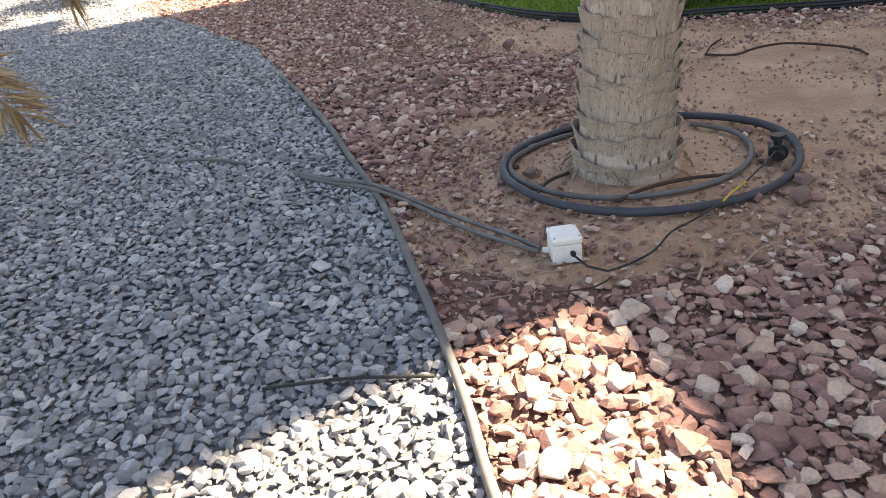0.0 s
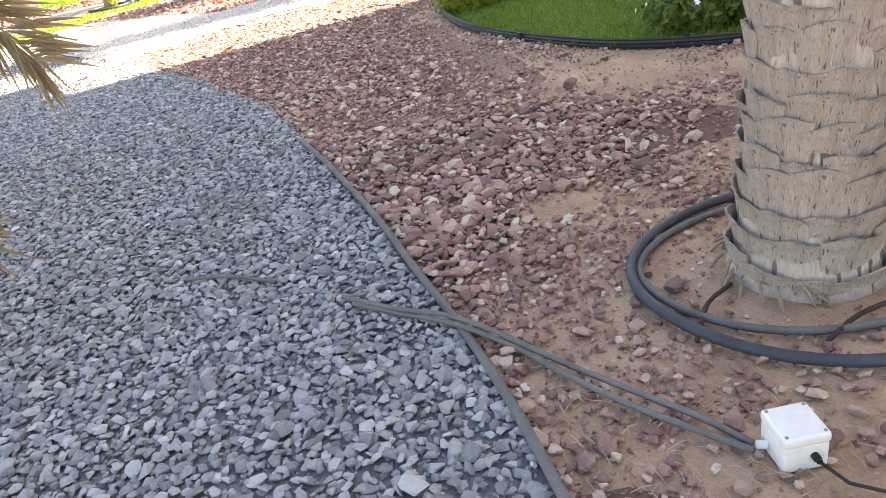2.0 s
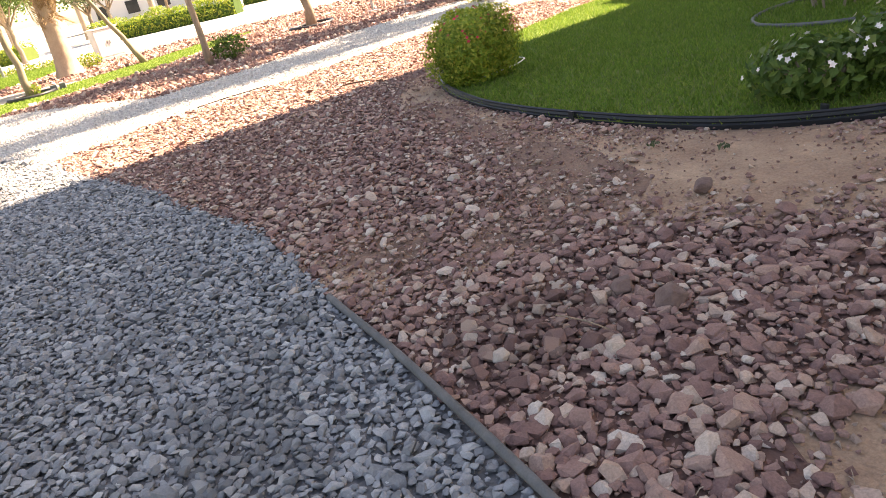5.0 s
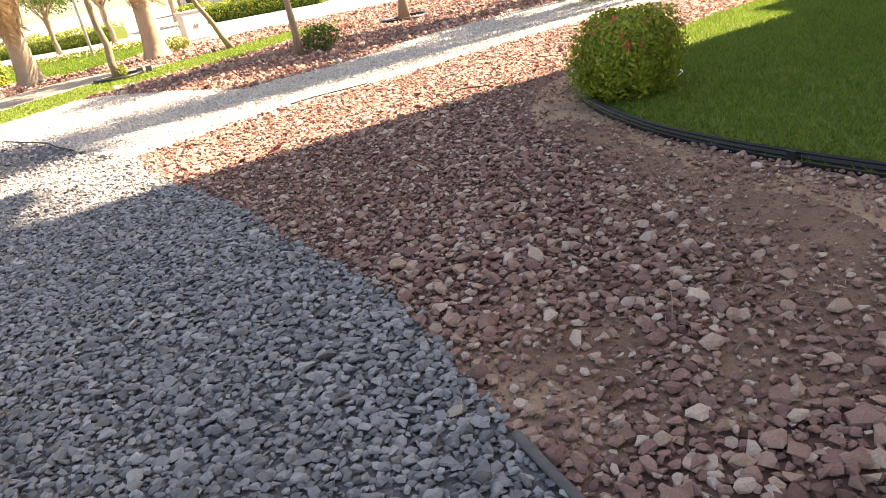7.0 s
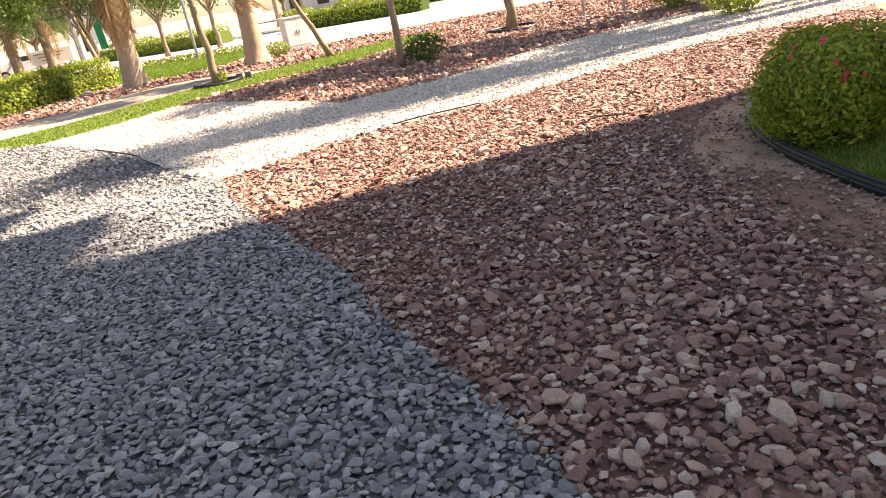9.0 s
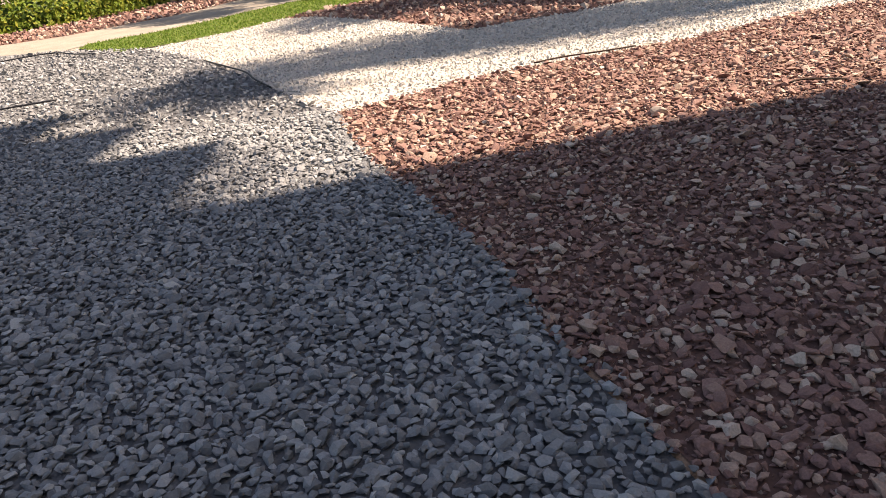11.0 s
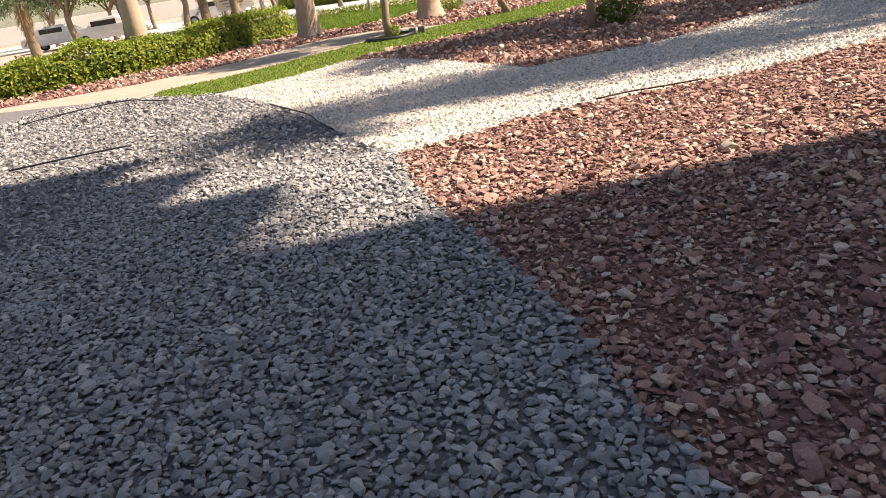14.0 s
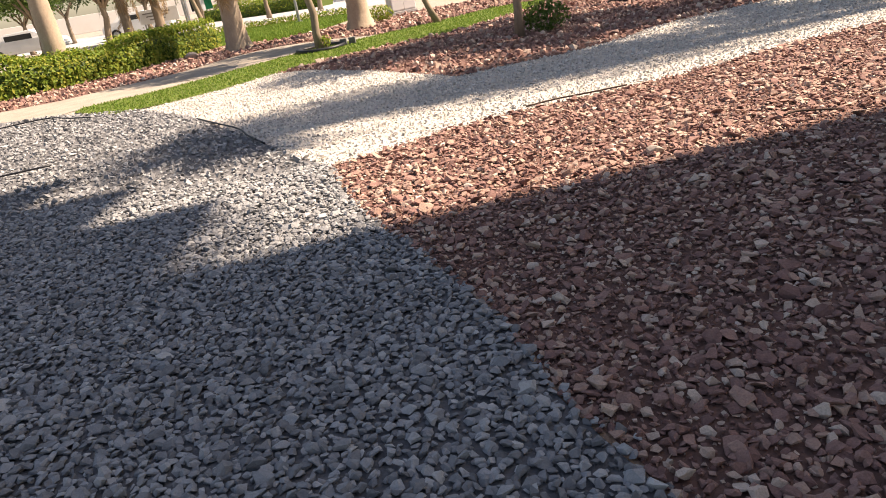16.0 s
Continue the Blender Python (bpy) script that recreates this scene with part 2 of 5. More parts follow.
def tube(path, radius, sides=8, closed=False):
    """Verts and faces of a round tube along 3D points; radius: number or one per point."""
    p = np.array(path, float)
    n = len(p)
    rad = np.broadcast_to(np.asarray(radius, float), (n,))
    tan = np.gradient(p, axis=0) if not closed else np.roll(p, -1, 0) - np.roll(p, 1, 0)
    tan /= np.linalg.norm(tan, axis=1, keepdims=True) + 1e-9
    ref = np.array([0, 0, 1.0]) if abs(tan[:, 2]).mean() < 0.8 else np.array([1.0, 0, 0])
    u = np.cross(tan, ref)
    u /= np.linalg.norm(u, axis=1, keepdims=True) + 1e-9
    w = np.cross(u, tan)
    ang = np.linspace(0, 2 * np.pi, sides, endpoint=False)
    v = (p[:, None] + rad[:, None, None] * (np.cos(ang)[None, :, None] * u[:, None] + np.sin(ang)[None, :, None] * w[:, None])).reshape(-1, 3)
    f = []
    for i in range(n if closed else n - 1):
        j = (i + 1) % n
        for k in range(sides):
            k2 = (k + 1) % sides
            f.append((i * sides + k, i * sides + k2, j * sides + k2, j * sides + k))
    if not closed:
        f.append(tuple(range(sides))[::-1])
        f.append(tuple((n - 1) * sides + k for k in range(sides)))
    return v, f


def tube_ob(name, path, radius, mat, parent=None, label="", sides=8, closed=False):
    v, f = tube(path, radius, sides, closed)
    return link(name, v, f, mat, parent, label, smooth=True)


def sheet(name, outline, z, mat, label, thick=0.0):
    """A flat bed with the given outline."""
    bm = bmesh.new()
    vs = [bm.verts.new((x, y, z)) for x, y in outline]
    f = bm.faces.new(vs)
    if f.normal.z < 0:
        f.normal_flip()
    bmesh.ops.triangulate(bm, faces=[f])
    if thick:
        r = bmesh.ops.extrude_face_region(bm, geom=list(bm.faces))
        for v in r["geom"]:
            if isinstance(v, bmesh.types.BMVert):
                v.co.z -= thick
    ob = part(name, bm, mat)
    return tagged(ob, label, "ground", kind="structure")


def inside(px, py, poly):
    """Which points lie inside the polygon."""
    poly = np.array(poly)
    r = np.zeros(len(px), bool)
    j = len(poly) - 1
    for i in range(len(poly)):
        xi, yi, xj, yj = *poly[i], *poly[j]
        c = ((yi > py) != (yj > py)) & (px < (xj - xi) * (py - yi) / (yj - yi + 1e-12) + xi)
        r ^= c
        j = i
    return r


rng = np.random.default_rng(7)


def stone_shapes(count, points, round_=0.35):
    """Angular broken-stone shapes as convex hulls: lists of vertices and triangles."""
    out = []
    while len(out) < count:
        d = rng.normal(size=(points, 3))
        d /= np.linalg.norm(d, axis=1, keepdims=True)
        d *= rng.uniform(1 - round_, 1.0, (points, 1))
        bm = bmesh.new()
        vs = [bm.verts.new(c) for c in d]
        r = bmesh.ops.convex_hull(bm, input=vs)
        loose = [v for v in bm.verts if not v.link_faces]
        bmesh.ops.delete(bm, geom=loose, context="VERTS")
        bmesh.ops.triangulate(bm, faces=bm.faces)
        bmesh.ops.recalc_face_normals(bm, faces=bm.faces)
        bm.verts.index_update()
        v = np.array([x.co[:] for x in bm.verts])
        f = np.array([[x.index for x in y.verts] for y in bm.faces])
        bm.free()
        out.append((v, f))
    return out


def turns(n, tilt):
    """Random turns about z with a small tilt, n x 3 x 3."""
    a, b, c = rng.uniform(0, 2 * np.pi, n), rng.normal(0, tilt, n), rng.normal(0, tilt, n)
    z, o = np.zeros(n), np.ones(n)
    rz = np.stack([np.cos(a), -np.sin(a), z, np.sin(a), np.cos(a), z, z, z, o], -1).reshape(n, 3, 3)
    rx = np.stack([o, z, z, z, np.cos(b), -np.sin(b), z, np.sin(b), np.cos(b)], -1).reshape(n, 3, 3)
    ry = np.stack([np.cos(c), z, np.sin(c), z, o, z, -np.sin(c), z, np.cos(c)], -1).reshape(n, 3, 3)
    return rz @ rx @ ry


def scatter(name, px, py, pz, size, shapes, mat, parent, label, flat=0.6, tilt=0.35, wide=0.75):
    """Stones joined into one mesh: many loose pieces too small to count."""
    n = len(px)
    which = rng.integers(0, len(shapes), n)
    sc = np.stack([size, size * rng.uniform(wide, 1.0, n), size * rng.uniform(flat * 0.75, flat * 1.25, n)], -1) * 0.5
    rot = turns(n, tilt)
    V, F, base = [], [], 0
    for k, (v, f) in enumerate(shapes):
        ids = np.nonzero(which == k)[0]
        if not len(ids):
            continue
        p = np.einsum("nij,nvj->nvi", rot[ids], v[None] * sc[ids][:, None])
        p += np.stack([px[ids], py[ids], pz[ids] + sc[ids][:, 2] * 0.45], -1)[:, None]
        V.append(p.reshape(-1, 3))
        F.append((f[None] + (np.arange(len(ids)) * len(v))[:, None, None] + base).reshape(-1, 3))
        base += len(ids) * len(v)
    return tri_mesh(name, np.concatenate(V), np.concatenate(F), mat, parent, label)


def tri_mesh(name, V, F, mat, parent=None, label=""):
    me = bpy.data.meshes.new(name)
    me.vertices.add(len(V))
    me.vertices.foreach_set("co", np.ascontiguousarray(V, np.float32).ravel())
    k = F.shape[1]
    me.loops.add(F.size)
    me.loops.foreach_set("vertex_index", np.ascontiguousarray(F, np.int32).ravel())
    me.polygons.add(len(F))
    me.polygons.foreach_set("loop_start", np.arange(0, F.size, k, dtype=np.int32))
    me.update(calc_edges=True)
    me.shade_flat()
    me.materials.append(mat)
    ob = new(name, me)
    if parent:
        ob.parent = parent
    tagged(ob, label, kind="stuff")
    return ob


def jitter(x0, x1, y0, y1, s, amount=0.45):
    gx, gy = np.meshgrid(np.arange(x0, x1, s), np.arange(y0, y1, s))
    gx = gx + (np.arange(gx.shape[0]) % 2)[:, None] * s / 2
    px, py = gx.ravel(), gy.ravel()
    return px + rng.uniform(-amount, amount, len(px)) * s, py + rng.uniform(-amount, amount, len(px)) * s


def single_stones(px, py, pz, size, shapes, mat, parent, flat, tilt=0.35):
    """Stones near the walk as pieces of their own, on shared meshes."""
    mes = []
    for v, f in shapes:
        me = bpy.data.meshes.new("stone")
        me.from_pydata([tuple(a) for a in v], [], [tuple(int(i) for i in a) for a in f])
        me.shade_flat()
        me.materials.append(mat)
        mes.append(me)
    for i in range(len(px)):
        ob = new("stone", mes[int(rng.integers(len(mes)))])
        s = float(size[i]) / 2
        fl = s * flat * float(rng.uniform(0.75, 1.25))
        ob.matrix_basis = Matrix.LocRotScale((px[i], py[i], pz[i] + fl * 0.45), Euler((float(rng.normal(0, tilt)), float(rng.normal(0, tilt)), float(rng.uniform(0, 6.28)))), (s, s * float(rng.uniform(0.75, 1)), fl))
        ob.parent = parent


# ---------------------------------------------------------------- plan
EDGE = [(0.36, -7.0), (0.38, -5.0), (0.41, -3.4), (0.43, -2.74), (0.47, -2.4), (0.5, -2.0), (0.52, -1.6), (0.545, -1.1), (0.54, -0.65), (0.505, -0.1),
        (0.48, 0.4), (0.42, 1.1), (0.37, 1.6), (0.29, 2.2), (0.25, 2.7), (0.17, 3.4), (-0.07, 4.2), (-0.33, 4.9), (-0.45, 5.45),
        (-0.82, 6.4), (-1.2, 7.25), (-1.62, 8.65)]
ARC = [(-1.62, 8.65), (-2.19, 9.61), (-2.68, 10.44), (-3.17, 11.25), (-4.12, 12.83), (-5.5, 14.42), (-7.4, 15.5), (-14, 17.5)]
WHITE_NEAR = [(-1.62, 8.65), (-1.04, 8.97), (-0.5, 9.32), (0.3, 9.62), (1.0, 9.8), (2.0, 10.08), (2.9, 10.5), (3.7, 10.85), (4.6, 11.1), (5.7, 11.3), (8, 11.7), (22, 14.5)]
WHITE_FAR = [(-2.9, 16.1), (-1.5, 14.4), (-0.25, 12.4), (0.6, 12.7), (1.3, 12.8), (2.3, 13.4), (3.0, 14.1), (4.2, 14.6), (5.5, 15.1), (8, 15.5), (22, 19.0)]
STRIP_LOW = [(-7.1, 15.5), (-5.88, 14.4), (-5.11, 14.7), (-4.33, 15.28), (-3.56, 16.34), (-2.62, 17.4), (-1.49, 18.0), (-0.25, 18.5), (0.93, 19.7), (2.05, 21.2), (3.1, 22.8)]
STRIP_UP = [(3.17, 23.6), (1.39, 23.6), (-0.1, 22.2), (-0.89, 21.6), (-2.3, 20.7), (-3.69, 19.73), (-4.62, 18.61), (-5.47, 17.38), (-6.27, 16.6), (-7.2, 16.1)]
PATH_UP = [(-14, 16.9), (-8.65, 18.12), (-7.8, 18.95), (-6.84, 19.75), (-6.3, 20.6), (-5.9, 21.8), (-5.3, 22.5), (-4.5, 22.8), (-3.4, 22.5), (-2.4, 21.7), (-1.7, 21.1)]
LAWN = [(3.16, 7.2), (2.75, 6.5), (2.55, 5.8), (2.47, 5.0), (2.5, 4.4), (2.6, 3.75), (2.8, 3.0), (3.05, 2.45), (3.4, 2.02), (3.75, 1.75), (4.2, 1.55), (4.7, 1.27), (5.4, 0.97), (7, 0.7), (10.5, 0.5)]
LAWN_BACK = [(10.5, 9.9), (8, 9.5), (6.1, 8.9), (5.0, 8.4), (4.2, 7.9), (3.6, 7.5)]
edge_line = smooth_line(EDGE)


def edge_x(y):
    return np.interp(y, edge_line[:, 1], edge_line[:, 0])


# ---------------------------------------------------------------- ground
bm = bmesh.new()
bmesh.ops.create_grid(bm, x_segments=80, y_segments=80, size=900)
ground = tagged(part("ground", bm, M["sand"]), "bare pale brown desert sand reaching to the horizon", "ground", kind="structure")
ground.location.z = -0.012

grey_poly = [tuple(p) for p in edge_line] + ARC[1:] + [(-16, 17.5), (-16, -7)]
grey_bed = sheet("grey_gravel_bed", grey_poly, 0.0, M["grey_bed"], "bed of loose crushed blue-grey gravel beside red rock")
red_poly = [tuple(p) for p in edge_line] + WHITE_NEAR[1:] + [(22, -7)]
white_poly = ARC[:6] + STRIP_LOW[2:5] + WHITE_FAR + WHITE_NEAR[::-1][:-1]
white_bed = sheet("white_pebble_bed", white_poly, -0.004, M["pale_bed"], "band of small cream white pebbles under tree shade")
mulch_poly = WHITE_FAR[::1] + [(22, 24), (9, 25.5), (3.17, 23.6)] + STRIP_LOW[4:][::-1]
mulch_bed = sheet("red_rock_bed", mulch_poly, -0.002, M["red_soil"], "strip of dark red crushed rock round the tree bases")
strip = sheet("grass_strip", STRIP_LOW + STRIP_UP, 0.006, M["lawn_soil"], "narrow curved strip of mown green grass")
path_poly = STRIP_UP[4:][::-1] + PATH_UP[::-1] + [(-14, 16.0), (-7.4, 15.6)]
pale_path = sheet("pale_path", path_poly, -0.004, M["sand"], "pale sandy footpath between grass strip and hedge")
mulch2_poly = PATH_UP + STRIP_UP[:4][::-1] + [(9, 25.6), (12, 27), (3, 29), (-2.8, 28), (-3.9, 26.6), (-5.2, 25.3), (-7.2, 26.3), (-8.5, 27), (-14, 24)]
hedge_bed = sheet("hedge_bed", mulch2_poly, -0.006, M["red_soil"], "bed of brown red mulch under the hedge")
lawn2_poly = [(-7.2, 26.5), (-5.2, 25.6), (-3.9, 27), (-2.9, 31), (-4, 34), (-7, 35.5), (-10, 36), (-9.5, 30)]
far_lawn = sheet("far_lawn", lawn2_poly, 0.0, M["lawn_soil"], "bright mown lawn with a border of flowers")
road_near = [(-60, 69), (-4, 38.5), (3.2, 33.9), (7.3, 31.8), (40, 16)]
road_far = [(48, 30), (13, 46.5), (7, 49), (2, 53), (-50, 84)]
road = sheet("road", road_near + road_far, -0.003, M["concrete"], "wide sunlit pale concrete road with long tree shadows")
LAWN_S = [tuple(p) for p in smooth_line(LAWN, 0.1)]
lawn = sheet("lawn", LAWN_S + LAWN_BACK, 0.03, M["lawn_soil"], "curved lawn of green mown grass behind black edging", thick=0.05)
red_bed = sheet("red_gravel_bed", red_poly, -0.006, M["red_sand"], "sandy bed with scattered dark red and mauve broken rock")

# red soil sheet, its dark colour also standing for shade between the rocks
dense_poly = [(x + 0.03, y) for x, y in edge_line if y > 3.1] + [(x, y - 0.03) for x, y in WHITE_NEAR[1:11]] + [(6.5, 9.5), (5.0, 8.7), (3.6, 7.9), (2.7, 7.2), (2.2, 6.4), (1.95, 5.6), (1.75, 4.9), (1.8, 4.2), (1.45, 3.75), (1.5, 3.3), (1.1, 3.0), (0.7, 3.25), (0.4, 3.05)]
dense_bed = sheet("dense_rock_bed", dense_poly, -0.003, M["red_soil"], "red soil under dense broken rock, darkened for the shade in its gaps")


def ragged(pts, amount=0.07):
    """An outline with an uneven edge."""
    line = smooth_line([(*p, 0.0) for p in pts], 0.12)
    return [(x + amount * noise.noise((x * 4, y * 4, 0.3)), y + amount * noise.noise((x * 4, y * 4, 5.1))) for x, y, _ in line]


# same darkened soil, so gaps in the middle rock band read as shaded
band_poly = [(x + 0.03, y) for x, y in edge_line if -0.3 < y < 1.95] + ragged([(0.75, 2.0), (1.1, 1.85), (1.6, 1.95), (2.0, 1.5), (2.7, 0.75), (2.6, 0.35), (1.95, 0.3), (1.25, 0.4), (1.05, 0.0), (0.7, -0.25)])
band_bed = sheet("dense_rock_bed", band_poly, -0.003, M["red_soil"], "red soil under dense broken rock, darkened for the shade in its gaps")
trod_poly = ragged([(0.7, 2.02), (1.6, 1.97), (2.15, 2.2), (2.3, 3.0), (2.25, 4.2), (2.4, 5.4), (2.0, 5.6), (1.7, 4.5), (1.5, 3.3), (0.9, 3.0), (0.5, 2.6)], 0.12)
trod_bed = sheet("brown_soil_patch", trod_poly, -0.0045, M["brown_soil"], "trodden reddish brown soil between rock and sand")
# same darkened soil for the shaded gaps in the southern rock
south_poly = [(x + 0.03, y) for x, y in edge_line if y < -1.5] + ragged([(0.7, -1.55), (1.05, -1.85), (1.6, -2.0), (2.3, -2.05), (3.2, -2.1), (4.5, -2.0)]) + [(4.5, -7)]
south_bed = sheet("dense_rock_bed", south_poly, -0.003, M["red_soil"], "red soil under dense broken rock, darkened for the shade in its gaps")

# unseen building stand-in whose shade lies over the garden, with an opening high up
def wall_block(name, x0, x1, y0, y1, z0, z1, label):
    return tagged(part(name, box_bm(x1 - x0, y1 - y0, z1 - z0, ((x0 + x1) / 2, (y0 + y1) / 2, (z0 + z1) / 2)), M["wall"]), label, "wall", kind="structure")


# LOW to HIGH: opening added to let one sun patch through
LOW, HIGH, CORNER = 11.28 * RISE, 13.1 * RISE, 9.76
wall_block("wall_east_1", 12, 12.2, 0.42, 8.95, -0.02, 22, "unseen plain wall placed to shade the garden")
wall_block("wall_east_2", 12, 12.2, -30, 0.415, -0.02, LOW, "unseen plain wall placed to shade the garden")
wall_block("wall_east_3", 12, 12.2, -30, 0.415, HIGH, 22, "unseen plain wall placed to shade the garden")
wall_block("wall_east_4", 12, 12.2, -30, -2.2, LOW, HIGH, "unseen plain wall placed to shade the garden")
# corner pieces with a notch added to let sun onto the lawn
wall_block("wall_east_8", 12, 12.2, 8.952, CORNER, 8.12 * RISE, 22, "unseen wall piece above a notch, placed to shape the shade")
wall_block("wall_east_9", 12, 12.2, 8.952, CORNER, -0.02, 5.85 * RISE, "unseen wall piece below a notch, placed to shape the shade")
# overhang added in steps to shape the shade edge on the grey gravel
OVER = 14.94 * RISE
wall_block("wall_east_5", 12, 12.2, CORNER + 0.002, 11.3, OVER, 22, "unseen overhanging wall piece placed to shade the grey gravel")
wall_block("wall_east_6", 12, 12.2, 11.302, 12.5, OVER * 1.07, 22, "unseen overhanging wall piece placed to shade the grey gravel")
wall_block("wall_east_7", 12, 12.2, 12.502, 13.5, OVER * 1.14, 22, "unseen overhanging wall piece placed to shade the grey gravel")


# ---------------------------------------------------------------- plants: helpers
def leaf_quads(centres, normals, length, width, droop=0.0):
    """Pointed leaves as two triangles on each centre, turned at random about the given normals."""
    n = len(centres)
    a = rng.normal(size=(n, 3))
    t = a - (a * normals).sum(1, keepdims=True) * normals
    t /= np.linalg.norm(t, axis=1, keepdims=True) + 1e-9
    t[:, 2] -= droop
    s = np.cross(normals, t)
    L = (length * rng.uniform(0.6, 1.2, n))[:, None]
    W = (width * rng.uniform(0.6, 1.2, n))[:, None]
    p0, p1, p2, p3 = centres - t * L / 2, centres + s * W / 2 + normals * W * 0.15, centres + t * L / 2, centres - s * W / 2 + normals * W * 0.15
    V = np.stack([p0, p1, p2, p3], 1).reshape(-1, 3)
    F = np.arange(n * 4).reshape(n, 4)
    return V, F


def blob_points(n, centre, radii, shell=0.55, lumps=7, lump=0.3, flat_top=False):
    """Points in an uneven rounded crown, thicker towards its outside, with gaps between lumps."""
    d = rng.normal(size=(n, 3))
    d /= np.linalg.norm(d, axis=1, keepdims=True)
    dirs = rng.normal(size=(lumps, 3))
    dirs /= np.linalg.norm(dirs, axis=1, keepdims=True)
    bulge = 1 - lump + lump * np.clip((d @ dirs.T).max(1), 0, 1) ** 2 * 1.5
    if flat_top:
        m = np.abs(d).max(1, keepdims=True)
        d = d / (0.45 + 0.55 * m)
        d /= np.abs(d).max()
    r = rng.uniform(shell, 1.0, n) * bulge
    p = d * r[:, None] * np.array(radii) + np.array(centre)
    nn = d + rng.normal(0, 0.5, (n, 3))
    return p, nn / np.linalg.norm(nn, axis=1, keepdims=True)


def branch_set(base, top, r0, spread, count, seed):
    """A trunk and limbs as one mesh of tapered tubes; gives limb ends too."""
    g = np.random.default_rng(seed)
    b, t = np.array(base, float), np.array(top, float)
    path = [b + (t - b) * k / 6 + np.r_[g.normal(0, r0 * 0.25, 2), 0] * (0 < k < 6) for k in range(7)]
    V, F = tube(path, np.linspace(r0, r0 * 0.6, 7) + np.r_[r0 * 0.3, np.zeros(6)], 10)
    V, F, ends = list(V), list(F), []
    for i in range(count):
        ang = i * 2.4 + g.uniform(-0.3, 0.3)
        e = t + np.array([math.cos(ang) * spread, math.sin(ang) * spread, spread * g.uniform(0.5, 1.1)])
        s = b + (t - b) * g.uniform(0.75, 1.0)
        mid = (s + e) / 2 + np.array([0, 0, spread * 0.15])
        v2, f2 = tube([s, mid, e], [r0 * 0.4, r0 * 0.28, r0 * 0.12], 6)
        o = len(V)
        V += list(v2)
        F += [tuple(k + o for k in f) for f in f2]
        ends.append(e)
    return V, F, ends


def leafy_tree(x, y, trunk_top, r0, crown_r, crown_h, mat, label, n=5000, leaf=0.14, lean=(0, 0), seed=1, bark="bark"):
    tree = empty("tree", pose(x, y, 0))
    top = (lean[0], lean[1], trunk_top)
    V, F, ends = branch_set((0, 0, -0.05), top, r0, crown_r * 0.55, 6, seed)
    link("trunk", V, F, M[bark], tree, smooth=True)
    Vs, Fs, o = [], [], 0
    cents = [(top[0], top[1], trunk_top + crown_h * 0.5)] + [tuple(e + np.array([0, 0, crown_h * 0.1])) for e in ends]
    for k, c in enumerate(cents):
        rr = crown_r * (0.6 if k == 0 else 0.48)
        p, nn = blob_points(n // len(cents), c, (rr, rr, crown_h * 0.42), 0.3)
        v, f = leaf_quads(p, nn, leaf, leaf * 0.55, 0.2)
        Vs.append(v)
        Fs.append(f + o)
        o += len(v)
    tri_mesh("crown", np.concatenate(Vs), np.concatenate(Fs), mat, tree)
    tagged(tree, label, "tree")
    return tree


def frond_mesh(length, arch, leaflets, leaf_len, leaf_w, seed, hang=0.5, twist=0.0):
    """A feather frond growing along +x: rachis and two rows of narrow folded leaflets."""
    g = np.random.default_rng(seed)
    s = np.linspace(0, 1, 14)
    path = np.stack([s * length * (1 - 0.25 * arch * s), np.sin(s * 2.5) * length * 0.02, length * (0.35 * arch * s - arch * 0.9 * s ** 2.2)], 1)
    rv, rf = tube(path, np.linspace(0.022, 0.004, 14) * (length / 1.8), 5)
    V, F = [], []
    for side in (-1, 1):
        for i in range(leaflets):
            u = 0.14 + 0.86 * i / leaflets
            c = np.array([np.interp(u, s, path[:, k]) for k in range(3)])
            c2 = np.array([np.interp(min(1, u + 0.03), s, path[:, k]) for k in range(3)])
            t = (c2 - c) / (np.linalg.norm(c2 - c) + 1e-9) if u < 0.97 else np.array([1, 0, -0.6])
            out = np.array([0, side, 0.0])
            d = t * (0.75 + g.uniform(-0.15, 0.15)) + out * 0.8 + np.array([0, 0, -hang * g.uniform(0.4, 1.2)])
            d /= np.linalg.norm(d)
            L = leaf_len * (1 - 0.55 * abs(u - 0.45) / 0.55) * g.uniform(0.8, 1.1)
            w = np.cross(d, np.array([0, 0, 1.0]))
            w = w / (np.linalg.norm(w) + 1e-9) * leaf_w
            up = np.cross(w, d)
            o = len(V)
            mid = c + d * L * 0.5 + np.array([0, 0, -L * 0.04])
            tip = c + d * L + np.array([0, 0, -L * 0.22 * hang])
            V += [c, mid + w * 0.5 + up * 0.25, mid - w * 0.5 + up * 0.25, mid, tip]
            F += [(o, o + 1, o + 3), (o, o + 3, o + 2), (o + 1, o + 4, o + 3), (o + 3, o + 4, o + 2)]
    return (rv, rf), (np.array(V), np.array(F))


def quads_of(rf):
    return [tuple(f) for f in rf]


